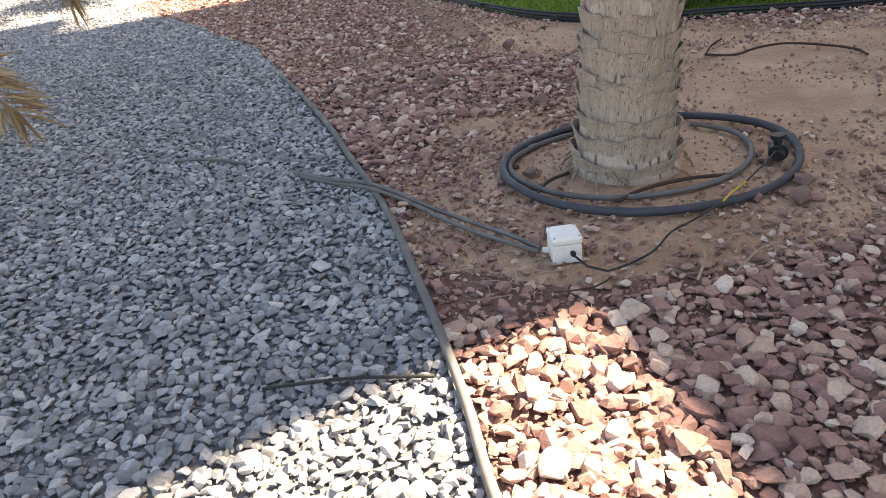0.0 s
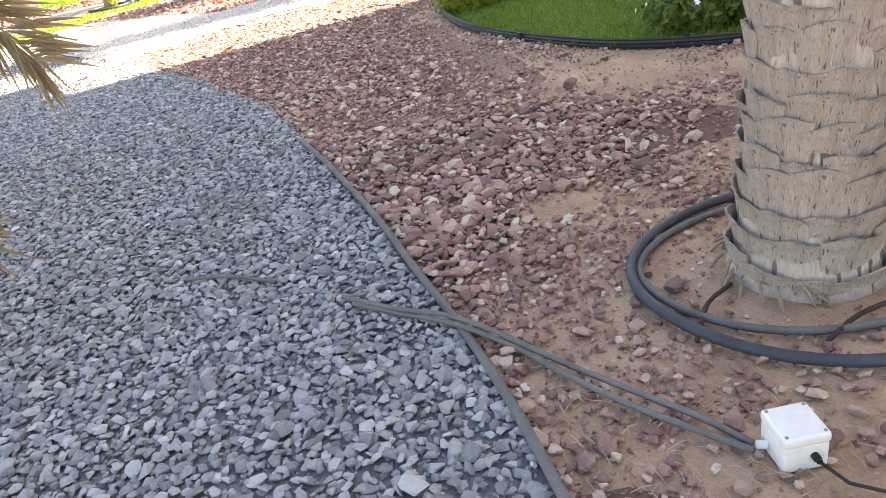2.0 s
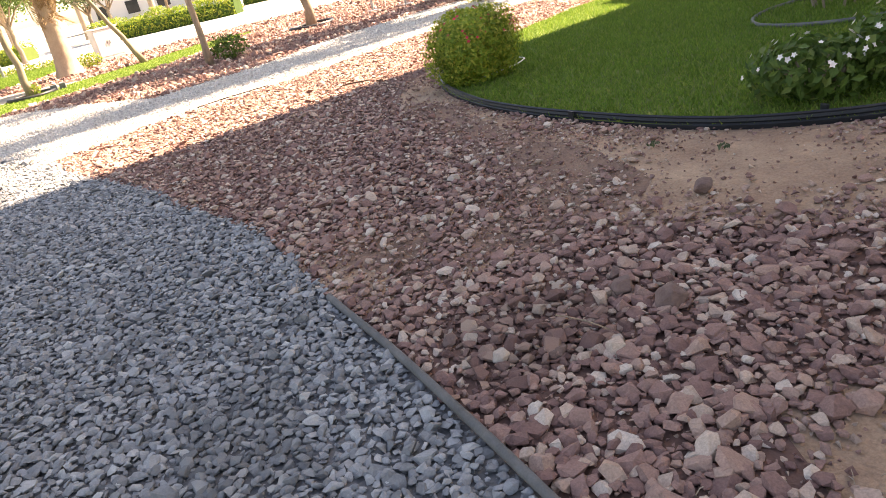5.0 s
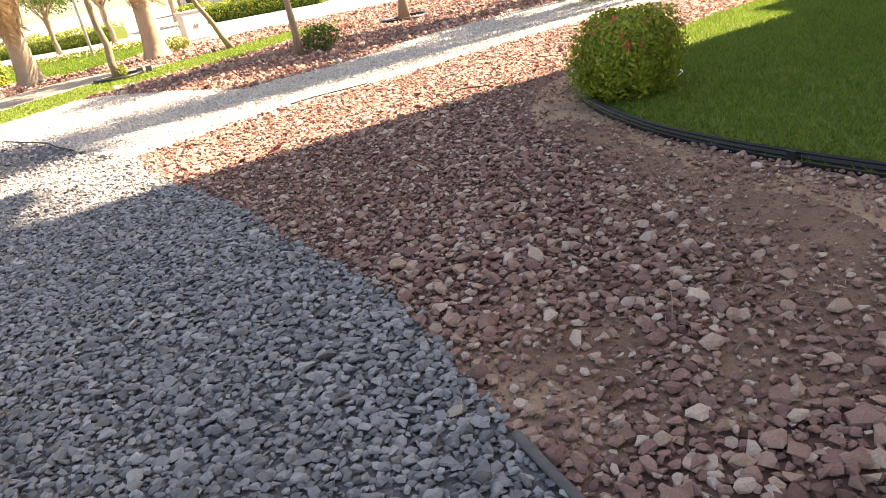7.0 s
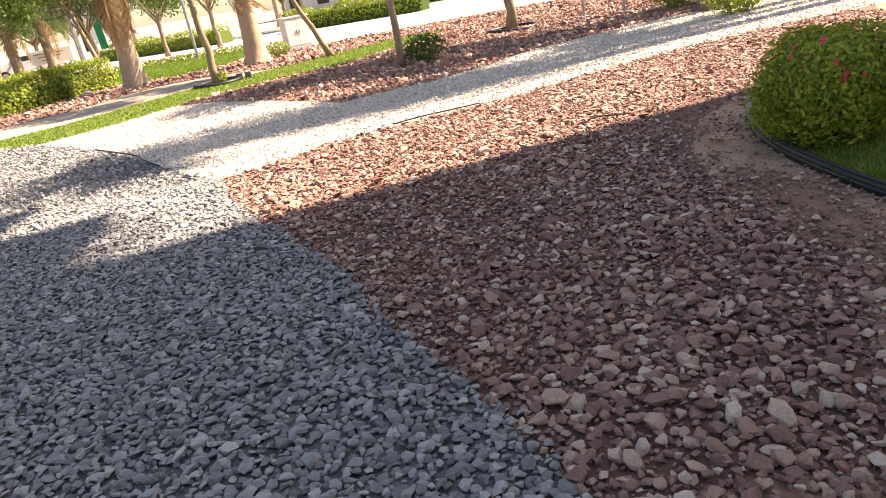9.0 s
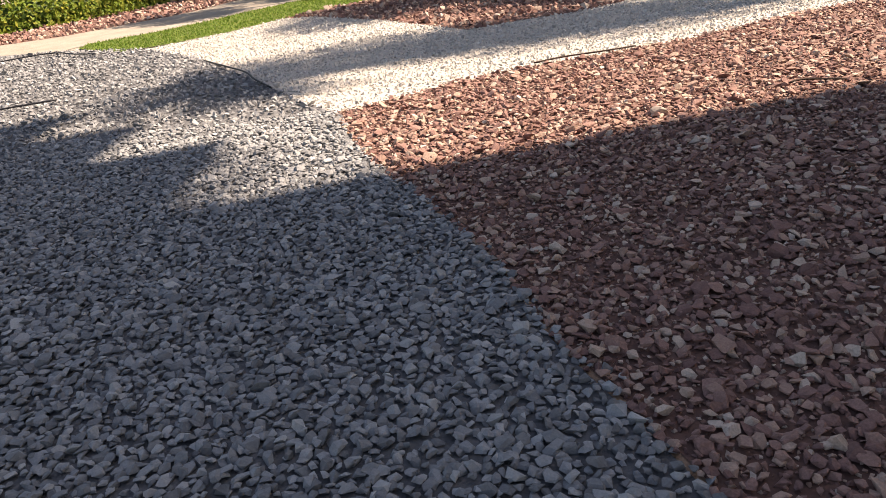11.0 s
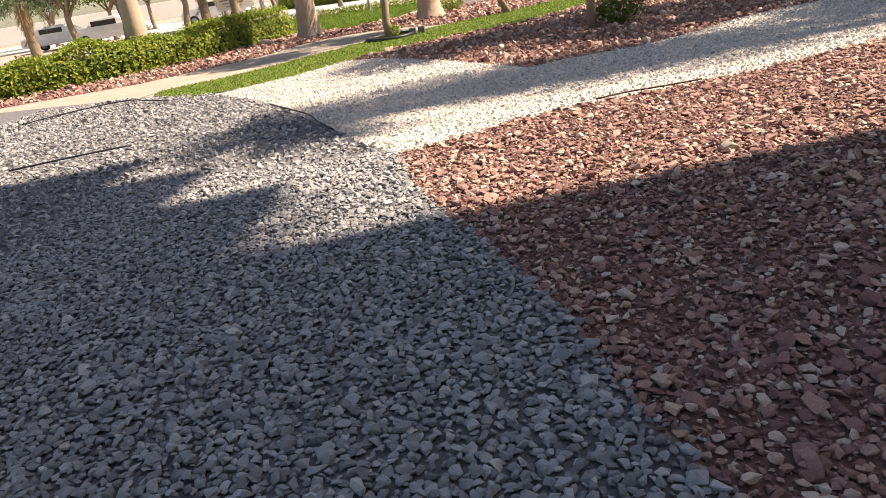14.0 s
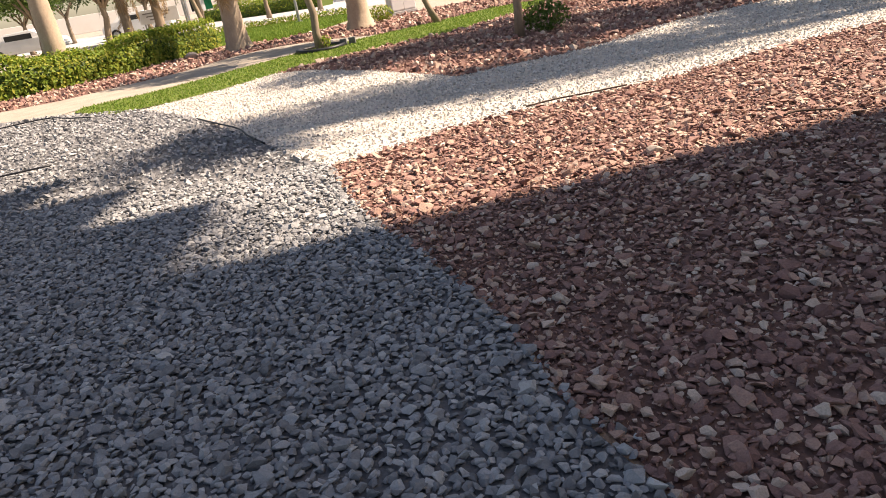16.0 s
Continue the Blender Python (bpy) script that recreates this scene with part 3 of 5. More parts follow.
def date_palm(x, y, height, r0, r1, fronds, length, label, trunk_mat="pale_trunk", frond_mat="leaf_grey", dry=6, seed=1, lean=(0, 0), flare=1.5):
    """A palm: ringed tapered trunk with a flared foot, an arching crown, dead fronds hanging below it."""
    g = np.random.default_rng(seed)
    palm = empty("palm_tree", pose(x, y, 0))
    nz, sides = 46, 20
    V, F = [], []
    for i in range(nz):
        z = -0.06 + (height + 0.06) * i / (nz - 1)
        u = max(0, z) / height
        r = r0 + (r1 - r0) * min(1, u * 1.6) + r0 * (flare - 1) * math.exp(-max(0, z) / 0.22)
        r *= 1 + (0.025 if i % 2 else -0.02)
        for k in range(sides):
            a = 2 * math.pi * k / sides
            rr = r * (1 + g.normal(0, 0.012))
            V.append((math.cos(a) * rr + lean[0] * u ** 1.3, math.sin(a) * rr + lean[1] * u ** 1.3, z))
    for i in range(nz - 1):
        for k in range(sides):
            k2 = (k + 1) % sides
            F.append((i * sides + k, i * sides + k2, (i + 1) * sides + k2, (i + 1) * sides + k))
    F.append(tuple((nz - 1) * sides + k for k in range(sides)))
    link("trunk", V, F, M[trunk_mat], palm, smooth=True)
    for kind, count in ((frond_mat, fronds), ("dry_frond", dry)):
        RV, RF, LV, LF, ro, lo = [], [], [], [], 0, 0
        for i in range(count):
            isdry = kind == "dry_frond"
            (rv, rf), (lv, lf) = frond_mesh(length * g.uniform(0.8, 1.05), g.uniform(0.4, 1.0), 26, length * 0.26, 0.035, seed * 100 + i, 0.5)
            el = g.uniform(-1.35, -0.95) if isdry else g.uniform(-0.35, 1.2)
            m = np.array((Matrix.Translation((lean[0], lean[1], height)) @ Matrix.Rotation(i * 2.39996 + g.uniform(-0.2, 0.2), 4, "Z") @ Matrix.Rotation(-el, 4, "Y")))
            rv = rv @ m[:3, :3].T + m[:3, 3]
            lv = lv @ m[:3, :3].T + m[:3, 3]
            RV += [rv]
            RF += [tuple(k + ro for k in f) for f in rf]
            ro += len(rv)
            LV += [lv]
            LF += [lf + lo]
            lo += len(lv)
        if not count:
            continue
        tagged(link("stalks", np.concatenate(RV), RF, M["dry_frond" if kind == "dry_frond" else "leaf"], palm), kind="stuff")
        tri_mesh("crown" if kind != "dry_frond" else "dead_fronds", np.concatenate(LV), np.concatenate(LF), M[kind], palm)
    tagged(palm, label, "palm tree")
    return palm


def shrub(name, x, y, radii, mat, label, n, leaf, z=0.0, lift=0.0, flowers=None, n_flowers=0, flower=0.05, lump=0.25, flat_top=False, rot=0, stems=True):
    ob = empty(name, pose(x, y, z, 0, 0, rot))
    rx, ry, rz = radii
    p, nn = blob_points(n, (0, 0, rz * 0.98), (rx, ry, rz), 0.6, 12, lump, flat_top)
    p[:, 2] = np.maximum(p[:, 2], 0.03) + lift
    v, f = leaf_quads(p, nn, leaf, leaf * 0.55, 0.15)
    tri_mesh("foliage", v, f, mat, ob)
    if stems:
        V, F = [], []
        for i in range(9):
            a = i * 2.4
            c = np.array([math.cos(a) * rx * 0.25, math.sin(a) * ry * 0.25, 0])
            e = np.array([math.cos(a) * rx * 0.6, math.sin(a) * ry * 0.6, rz * 1.2 + lift])
            v2, f2 = tube([c, (c + e) / 2 + np.array([0, 0, 0.05]), e], [0.014, 0.011, 0.005], 5)
            o = len(V)
            V += list(v2)
            F += [tuple(k + o for k in q) for q in f2]
        tagged(link("stems", V, F, M["bark"], ob), kind="stuff")
    if flowers:
        me = None
        d = rng.normal(size=(n_flowers, 3))
        d[:, 2] = np.abs(d[:, 2]) * 1.1 + 0.1
        d /= np.linalg.norm(d, axis=1, keepdims=True)
        outer = np.argsort(-(p[:, 2] / rz + np.hypot(p[:, 0] / rx, p[:, 1] / ry)))[: max(n_flowers, n // 5)]
        q = p[rng.choice(outer, n_flowers, replace=False)]
        d = q - np.array((0, 0, rz * 0.6))
        d /= np.linalg.norm(d, axis=1, keepdims=True)
        q = q + d * 0.03
        for i in range(n_flowers):
            if me is None:
                bm = bmesh.new()
                c = bm.verts.new((0, 0, 0))
                ring = [bm.verts.new((math.cos(k * math.pi / 5) * flower * (0.5 if k % 2 == 0 else 0.28), math.sin(k * math.pi / 5) * flower * (0.5 if k % 2 == 0 else 0.28), flower * 0.12)) for k in range(10)]
                for k in range(10):
                    bm.faces.new((c, ring[k], ring[(k + 1) % 10]))
                fo = part("flower", bm, flowers, ob)
                me = fo.data
            else:
                fo = new("flower", me)
                fo.parent = ob
            s = float(rng.uniform(0.75, 1.2))
            fo.matrix_basis = Matrix.LocRotScale(Vector(q[i]), Vector(d[i]).to_track_quat("Z", "Y"), (s, s, s))
    tagged(ob, label, "shrub")
    return ob


def grass_blades(name, poly, n, h, parent, z, label, w=0.006):
    p = np.array(poly)
    lo, hi = p.min(0), p.max(0)
    x, y = rng.uniform(lo[0], hi[0], n), rng.uniform(lo[1], hi[1], n)
    k = inside(x, y, poly)
    x, y = x[k], y[k]
    n = len(x)
    a = rng.uniform(0, 2 * np.pi, n)
    hh = h * rng.uniform(0.6, 1.3, n)
    lx, ly = rng.normal(0, 0.5, n) * hh, rng.normal(0, 0.5, n) * hh
    V = np.stack([np.stack([x - np.cos(a) * w, y - np.sin(a) * w, np.full(n, z)], -1), np.stack([x + np.cos(a) * w, y + np.sin(a) * w, np.full(n, z)], -1), np.stack([x + lx, y + ly, z + hh], -1)], 1).reshape(-1, 3)
    return tri_mesh(name, V, np.arange(3 * n).reshape(n, 3), M["grass"], parent, label)


# ---------------------------------------------------------------- palm with hose ring and junction box
PALM = (1.83, -0.92)


def near_palm():
    palm = empty("palm_tree", pose(*PALM, 0))

    def rad(z):
        return 0.213 + 0.046 * math.exp(-max(z, 0) / 0.5) + 0.03 * math.exp(-max(z, 0) / 0.07)

    V, F, sides, nz = [], [], 40, 90
    for i in range(nz):
        z = -0.05 + 3.6 * i / (nz - 1)
        for k in range(sides):
            a = 2 * math.pi * k / sides
            r = rad(z) * (0.965 + 0.02 * noise.noise((math.cos(a) * 3, math.sin(a) * 3, z * 5)))
            V.append((math.cos(a) * r, math.sin(a) * r, z))
    for i in range(nz - 1):
        for k in range(sides):
            k2 = (k + 1) % sides
            F.append((i * sides + k, i * sides + k2, (i + 1) * sides + k2, (i + 1) * sides + k))
    link("trunk", V, F, M["trunk"], palm, "fibrous taupe palm trunk with cracked bark", smooth=True)
    # cut leaf bases wrap the trunk in staggered rows
    shapes = []
    for sidx in range(5):
        g = np.random.default_rng(40 + sidx)
        nu, nv = 9, 6
        top = np.cumsum(g.normal(0, 0.005, nu))
        V, F = [], []
        for layer in (0, 1):
            for j in range(nv):
                for i in range(nu):
                    u, v = i / (nu - 1) * 2 - 1, j / (nv - 1)
                    r = 0.965 + 0.14 * v ** 1.8 * (1 - 0.6 * u * u) + g.normal(0, 0.005) - (0.035 if layer else 0)
                    a = u * 0.41 * (1 - 0.15 * (1 - v))
                    z = v * 0.135 - 0.03 * (1 - u * u) * (1 - v) + (top[i] if j == nv - 1 else 0) - 0.02 * u * u * v
                    V.append((math.cos(a) * r, math.sin(a) * r, z))
        n1 = nu * nv
        for j in range(nv - 1):
            for i in range(nu - 1):
                q = (j * nu + i, j * nu + i + 1, (j + 1) * nu + i + 1, (j + 1) * nu + i)
                F.append(q)
                F.append(tuple(k + n1 for k in q[::-1]))
        for i in range(nu - 1):
            t = (nv - 1) * nu + i
            F.append((t, t + 1, t + 1 + n1, t + n1))
        for j in range(nv - 1):
            for c in (0, nu - 1):
                F.append((j * nu + c, (j + 1) * nu + c, (j + 1) * nu + c + n1, j * nu + c + n1))
        me = bpy.data.meshes.new("leaf_base")
        me.from_pydata(V, [], F)
        me.materials.append(M["trunk"])
        shapes.append(me)
    for row in range(19):
        z = 0.0 + row * 0.097
        for k in range(9):
            ob = new("leaf_base", shapes[int(rng.integers(5))])
            a = (k + 0.5 * (row % 2)) * 2 * math.pi / 9 + row * 0.07 + float(rng.normal(0, 0.06))
            r = rad(z + 0.06) * float(rng.uniform(0.975, 1.03))
            ob.matrix_basis = Matrix.LocRotScale((0, 0, z + float(rng.normal(0, 0.012))), Euler((float(rng.normal(0, 0.03)), float(rng.normal(0, 0.03)), a)), (r, r, float(rng.uniform(0.85, 1.12))))
            ob.parent = palm
    # roots and fibre at the foot
    V, F = [], []
    for i in range(26):
        a = float(rng.uniform(0, 6.283))
        c = np.array([math.cos(a) * 0.285, math.sin(a) * 0.285, 0.05 * float(rng.uniform(0.3, 1.5))])
        out = float(rng.uniform(0.3, 0.37))
        e = np.array([math.cos(a + 0.15) * out, math.sin(a + 0.15) * out, -0.01])
        v2, f2 = tube([c, (c + e) / 2 + np.array([0, 0, 0.01]), e], [0.006, 0.008, 0.005], 5)
        o = len(V)
        V += list(v2)
        F += [tuple(k + o for k in q) for q in f2]
    tagged(link("root_mat", V, F, M["bark"], palm), kind="stuff")
    LV, LF, lo = [], [], 0
    for i in range(22):
        (rv, rf), (lv, lf) = frond_mesh(2.4, float(rng.uniform(0.5, 1.0)), 26, 0.5, 0.03, 900 + i, 0.5)
        m = np.array(Matrix.Translation((0, 0, 3.5)) @ Matrix.Rotation(i * 2.4, 4, "Z") @ Matrix.Rotation(-float(rng.uniform(0.2, 1.3)), 4, "Y"))
        LV.append(lv @ m[:3, :3].T + m[:3, 3])
        LF.append(lf + lo)
        lo += len(lv)
    tri_mesh("crown", np.concatenate(LV), np.concatenate(LF), M["leaf"], palm)
    return tagged(palm, "stout date palm trunk with rough cut leaf bases in sand", "palm tree")


near_palm()


def loop_path(cx, cy, rx, ry, z, turns_=1.0, start=0.0, n=70, wob=0.012, rz=0.0):
    out = []
    for i in range(n + 1):
        a = start + turns_ * 2 * math.pi * i / n
        x, y = math.cos(a) * rx, math.sin(a) * ry
        k = 1 + wob * math.sin(3 * a + 1) + wob * 0.6 * math.sin(5 * a)
        out.append((cx + (x * math.cos(rz) - y * math.sin(rz)) * k, cy + (x * math.sin(rz) + y * math.cos(rz)) * k, z + 0.006 * math.sin(2 * a + 0.6)))
    return out


ring = tube_ob("irrigation_hose", loop_path(1.925, -0.97, 0.75, 0.61, 0.03, rz=-0.15)[:-1], 0.021, M["hose"], sides=10, closed=True)
tagged(ring, "thick black irrigation hose ring lying round the palm", "hose", "hoses round the palm")
ring2 = tube_ob("irrigation_hose", loop_path(1.86, -0.90, 0.63, 0.47, 0.02, 0.97, 0.9, rz=-0.15), 0.0145, M["hose_dusty"], sides=8)
tagged(ring2, "dusty inner irrigation hose ring round the palm", "hose", "hoses round the palm")


def hose_joint():
    j = empty("hose_joint", pose(2.46, -1.28, 0.03, 0, 0, 50))
    v, f = tube([(-0.07, 0, 0.02), (-0.03, 0, 0.025), (-0.03, 0, 0.025), (0.05, 0, 0.03), (0.05, 0, 0.03), (0.08, 0, 0.03)], [0.028, 0.03, 0.046, 0.046, 0.03, 0.026], 12)
    link("body", v, f, M["black_plastic"], j)
    v, f = tube([(0, 0, 0.02), (0, 0.01, 0.09), (0, 0.01, 0.09), (0, 0.012, 0.11)], [0.02, 0.022, 0.034, 0.034], 12)
    link("cap", v, f, M["black_plastic"], j)
    return tagged(j, "black plastic screw coupling on the hose ring", "hose fitting")


hose_joint()


def junction_box():
    b = empty("junction_box", pose(1.133, -1.655, 0.0, 0, 0, -12))
    part("body", box_bm(0.118, 0.12, 0.085, (0, 0, 0.044), 0.006), M["white_plastic"], b, "dusty white plastic housing")
    part("lid", box_bm(0.124, 0.126, 0.03, (0, 0, 0.1025), 0.008), M["white_plastic"], b, "white plastic lid")
    for sx in (-1, 1):
        for sy in (-1, 1):
            v, f = tube([(sx * 0.05, sy * 0.05, 0.116), (sx * 0.05, sy * 0.05, 0.1195)], 0.005, 8)
            link("screw", v, f, M["steel"], b)
    v, f = tube([(0.02, -0.058, 0.05), (0.02, -0.075, 0.05), (0.02, -0.075, 0.05), (0.02, -0.085, 0.05)], [0.011, 0.011, 0.008, 0.008], 10)
    link("cable_gland", v, f, M["black_plastic"], b)
    v, f = tube([(-0.058, 0.02, 0.03), (-0.08, 0.03, 0.028), (-0.085, 0.032, 0.027)], [0.012, 0.012, 0.01], 10)
    link("cable_gland", v, f, M["white_plastic"], b)
    return tagged(b, "small white plastic electrical junction box lying on soil", "junction box")


junction_box()
c1 = smooth_line([(0.17, -0.2, 0.046), (0.25, -0.31, 0.051), (0.36, -0.44, 0.051), (0.5, -0.6, 0.066), (0.62, -0.78, 0.061), (0.76, -1.03, 0.036), (0.86, -1.22, 0.036), (0.985, -1.45, 0.036), (1.045, -1.61, 0.04)], 0.04)
tagged(tube_ob("cable", c1, 0.0105, M["hose_dusty"], sides=7), "dusty dark cable running from gravel to the junction box", "cable", "cables to the box")
c2 = smooth_line([(0.2, -0.27, 0.041), (0.36, -0.45, 0.036), (0.52, -0.66, 0.051), (0.66, -0.88, 0.036), (0.74, -1.08, 0.034), (0.84, -1.3, 0.034), (0.94, -1.47, 0.032), (1.03, -1.63, 0.04)], 0.04)
tagged(tube_ob("cable", c2, 0.0105, M["hose_dusty"], sides=7), "dusty dark cable running from gravel to the junction box", "cable", "cables to the box")
c3 = smooth_line([(1.135, -1.745, 0.05), (1.16, -1.81, 0.03), (1.22, -1.86, 0.02), (1.42, -1.83, 0.03), (1.58, -1.73, 0.04), (1.72, -1.67, 0.03), (1.9, -1.62, 0.055)], 0.04)
thin = tagged(tube_ob("thin_cable", c3, 0.005, M["cable"], sides=6), "thin black cable from box to hose coupling", "cable")
c4 = smooth_line([(1.9, -1.62, 0.055), (2.0, -1.56, 0.06), (2.1, -1.51, 0.06)], 0.04)
tube_ob("sleeve", c4, 0.0055, M["yellow"], thin, "yellow insulated stretch", sides=6)
c5 = smooth_line([(2.1, -1.51, 0.06), (2.25, -1.42, 0.07), (2.42, -1.3, 0.06)], 0.04)
tube_ob("tail", c5, 0.005, M["cable"], thin, sides=6)
c6 = smooth_line([(-0.5, 0.45, 0.03), (-0.37, 0.38, 0.035), (-0.24, 0.29, 0.036), (-0.09, 0.16, 0.022)], 0.04)
tagged(tube_ob("cable", c6, 0.009, M["hose_dusty"], sides=7), "short stretch of dark cable half buried in gravel", "cable")
c7 = smooth_line([(-0.12, -2.03, 0.03), (0.05, -2.08, 0.04), (0.19, -2.12, 0.04), (0.42, -2.2, 0.03)], 0.04)
tagged(tube_ob("cable", c7, 0.006, M["cable"], sides=6), "thin black cable lying across grey gravel", "cable")

# border pipe between the grey gravel and the red rock
k = edge_line[:, 1] < 2.22
pipe = [(x, y, 0.034 + 0.008 * math.sin(y * 2.3)) for x, y in edge_line[k]]
tagged(tube_ob("border_pipe", pipe, 0.0175, M["hose_dusty"], sides=10), "grey plastic pipe laid as border between two gravels", "pipe")

# ---------------------------------------------------------------- stones
SH12 = stone_shapes(16, 11)
SH9 = stone_shapes(14, 8, 0.4)
SH14 = stone_shapes(20, 14, 0.2)
SH24 = stone_shapes(28, 16, 0.25)


def left_limit(y):
    return np.interp(y, [-3.4, -1.5, 0, 3, 5, 9], [-1.4, -2.0, -2.2, -3.0, -4.2, -4.4])


def ragged_edge(px, py, amount):
    """An uneven border: a straight pipe up to its end, loose mixed stones past it."""
    return np.where(py < 2.2, 0.0, rng.normal(0.028 * np.sign(amount), abs(amount), len(px)))


px, py = jitter(-4.4, 0.6, -3.4, 8.7, 0.0335, 0.44)
keep = (px < edge_x(py) - 0.014 + ragged_edge(px, py, 0.025)) & (px > left_limit(py))
px, py = px[keep], py[keep]
size = rng.lognormal(math.log(0.0485), 0.25, len(px))
pz = rng.uniform(0.0, 0.013, len(px))
near = (px > -0.5) & (px < -0.05) & (py > 1.0) & (py < 1.95)
near &= np.cumsum(near) <= 300
single_stones(px[near], py[near], pz[near], size[near], SH14, M["grey_stone"], grey_bed, 0.52, 0.24)
far = ~near
scatter("grey_gravel", px[far], py[far], pz[far], size[far], SH14, M["grey_stone"], grey_bed, "loose blue-grey crushed gravel stones", flat=0.52, tilt=0.24, wide=0.75)
# smaller stones that fill the gaps
px, py = jitter(-2.6, 0.6, -3.4, 3.6, 0.033, 0.5)
keep = (px < edge_x(py) - 0.012) & (px > left_limit(py))
px, py = px[keep], py[keep]
scatter("grey_gravel", px, py, np.full(len(px), -0.004), rng.lognormal(math.log(0.031), 0.25, len(px)), SH9, M["grey_stone"], grey_bed, "small blue-grey gravel between larger stones", flat=0.6)
px, py = jitter(-9.5, 0.0, 2.0, 15.6, 0.066)
keep = inside(px, py, grey_poly) & ~((px > left_limit(py)) & (py < 8.7))
px, py = px[keep], py[keep]
scatter("grey_gravel", px, py, rng.uniform(-0.004, 0.012, len(px)), rng.lognormal(math.log(0.072), 0.25, len(px)), SH9, M["grey_stone"], grey_bed, "loose blue-grey crushed gravel stones", flat=0.5)


def bareness(x, y):
    """How bare of rock the red bed is, 0 to 1."""
    b = np.zeros_like(x)

    def patch(cx, cy, rx, ry, amount=1.0, rot=0.0):
        dx, dy = x - cx, y - cy
        u, v = dx * math.cos(rot) + dy * math.sin(rot), -dx * math.sin(rot) + dy * math.cos(rot)
        return amount * np.exp(-((u / rx) ** 2 + (v / ry) ** 2) ** 1.5)

    for p in ((1.9, -0.95, 0.85, 0.7), (1.5, -0.15, 0.45, 0.3, 0.55), (3.2, -0.2, 1.3, 1.3), (4.2, 0.2, 1.6, 0.9), (2.7, 2.0, 0.75, 1.0, 1.0, 0.35), (2.15, 3.0, 0.45, 0.9, 0.75),
              (2.2, 4.6, 0.35, 1.2, 0.75), (2.4, 6.0, 0.45, 0.9, 0.8), (1.75, 2.5, 0.35, 0.45, 0.55), (0.6, 2.5, 0.35, 0.3, 0.5), (1.35, 2.2, 0.45, 0.3, 0.4), (3.6, 1.2, 0.9, 0.5, 1.0, -0.5),
              (1.35, 0.1, 0.3, 0.2, 0.9), (0.85, -1.35, 0.3, 0.5, 0.3), (2.3, -1.8, 0.5, 0.3, 0.6), (2.9, 7.3, 0.5, 0.6, 0.7), (1.5, -1.72, 1.1, 0.33, 0.72), (2.8, -1.2, 0.8, 0.6, 0.8), (0.88, -1.15, 0.26, 0.6, 0.6)):
        b = np.maximum(b, patch(*p))
    return b


def clump(x, y, s, o):
    return np.array([noise.noise((a * s + o, c * s, 1.7)) for a, c in zip(x, y)])


# broken rock, in three sizes
px, py = jitter(0.2, 7.5, -3.4, 11.6, 0.0365, 0.45)
px2, py2 = jitter(-1.6, 0.2, 3.2, 10, 0.0365, 0.45)
px, py = np.r_[px, px2], np.r_[py, py2]
keep = inside(px, py, red_poly) & (px > edge_x(py) + 0.02 + ragged_edge(px, py, -0.02)) & ~inside(px, py, LAWN_S + LAWN_BACK)
keep &= np.hypot(px - PALM[0], py - PALM[1]) > 0.36
px, py = px[keep], py[keep]
bare = bareness(px, py)
keep = rng.uniform(0, 1, len(px)) > bare * 1.02 - 0.01 + 0.0
px, py, bare = px[keep], py[keep], bare[keep]
big = 1 + 0.25 * clump(px, py, 0.8, 3) + 0.15 * np.exp(-((py - 0.9) / 0.9) ** 2) + 0.25 * np.exp(-((py + 2.6) / 0.8) ** 2)
size = np.clip(rng.lognormal(math.log(0.0475), 0.38, len(px)) * big * (1 - 0.45 * bare), 0.016, 0.13)
pz = rng.uniform(-0.004, 0.013, len(px)) * (1 - 0.6 * bare)
near = (px > 0.55) & (px < 1.2) & (py > 1.0) & (py < 2.0)
near &= np.cumsum(near) <= 300
single_stones(px[near], py[near], pz[near], size[near], SH24, M["red_stone"], red_bed, 0.5, 0.27)
far = ~near
for pick, shapes in ((far & (size > 0.038) & (py < 4.5), SH24), (far & ~((size > 0.038) & (py < 4.5)), SH12)):
    scatter("red_rock", px[pick], py[pick], pz[pick], size[pick], shapes, M["red_stone"], red_bed, "broken dark red and mauve rock pieces", flat=0.5, tilt=0.27, wide=0.66)
# chips between them
px, py = jitter(-1.0, 5.0, -3.2, 6.2, 0.034, 0.5)
keep = inside(px, py, red_poly) & (px > edge_x(py) + 0.02) & ~inside(px, py, LAWN_S + LAWN_BACK) & (np.hypot(px - PALM[0], py - PALM[1]) > 0.33)
px, py = px[keep], py[keep]
keep = rng.uniform(0, 1, len(px)) > 0.0 + 0.84 * bareness(px, py) + 0.5 * clump(px, py, 1.7, 9)
px, py = px[keep], py[keep]
scatter("rock_chips", px, py, np.full(len(px), -0.004), rng.lognormal(math.log(0.026), 0.36, len(px)), SH9, M["red_stone"], red_bed, "small red rock chips between larger rocks", flat=0.6)
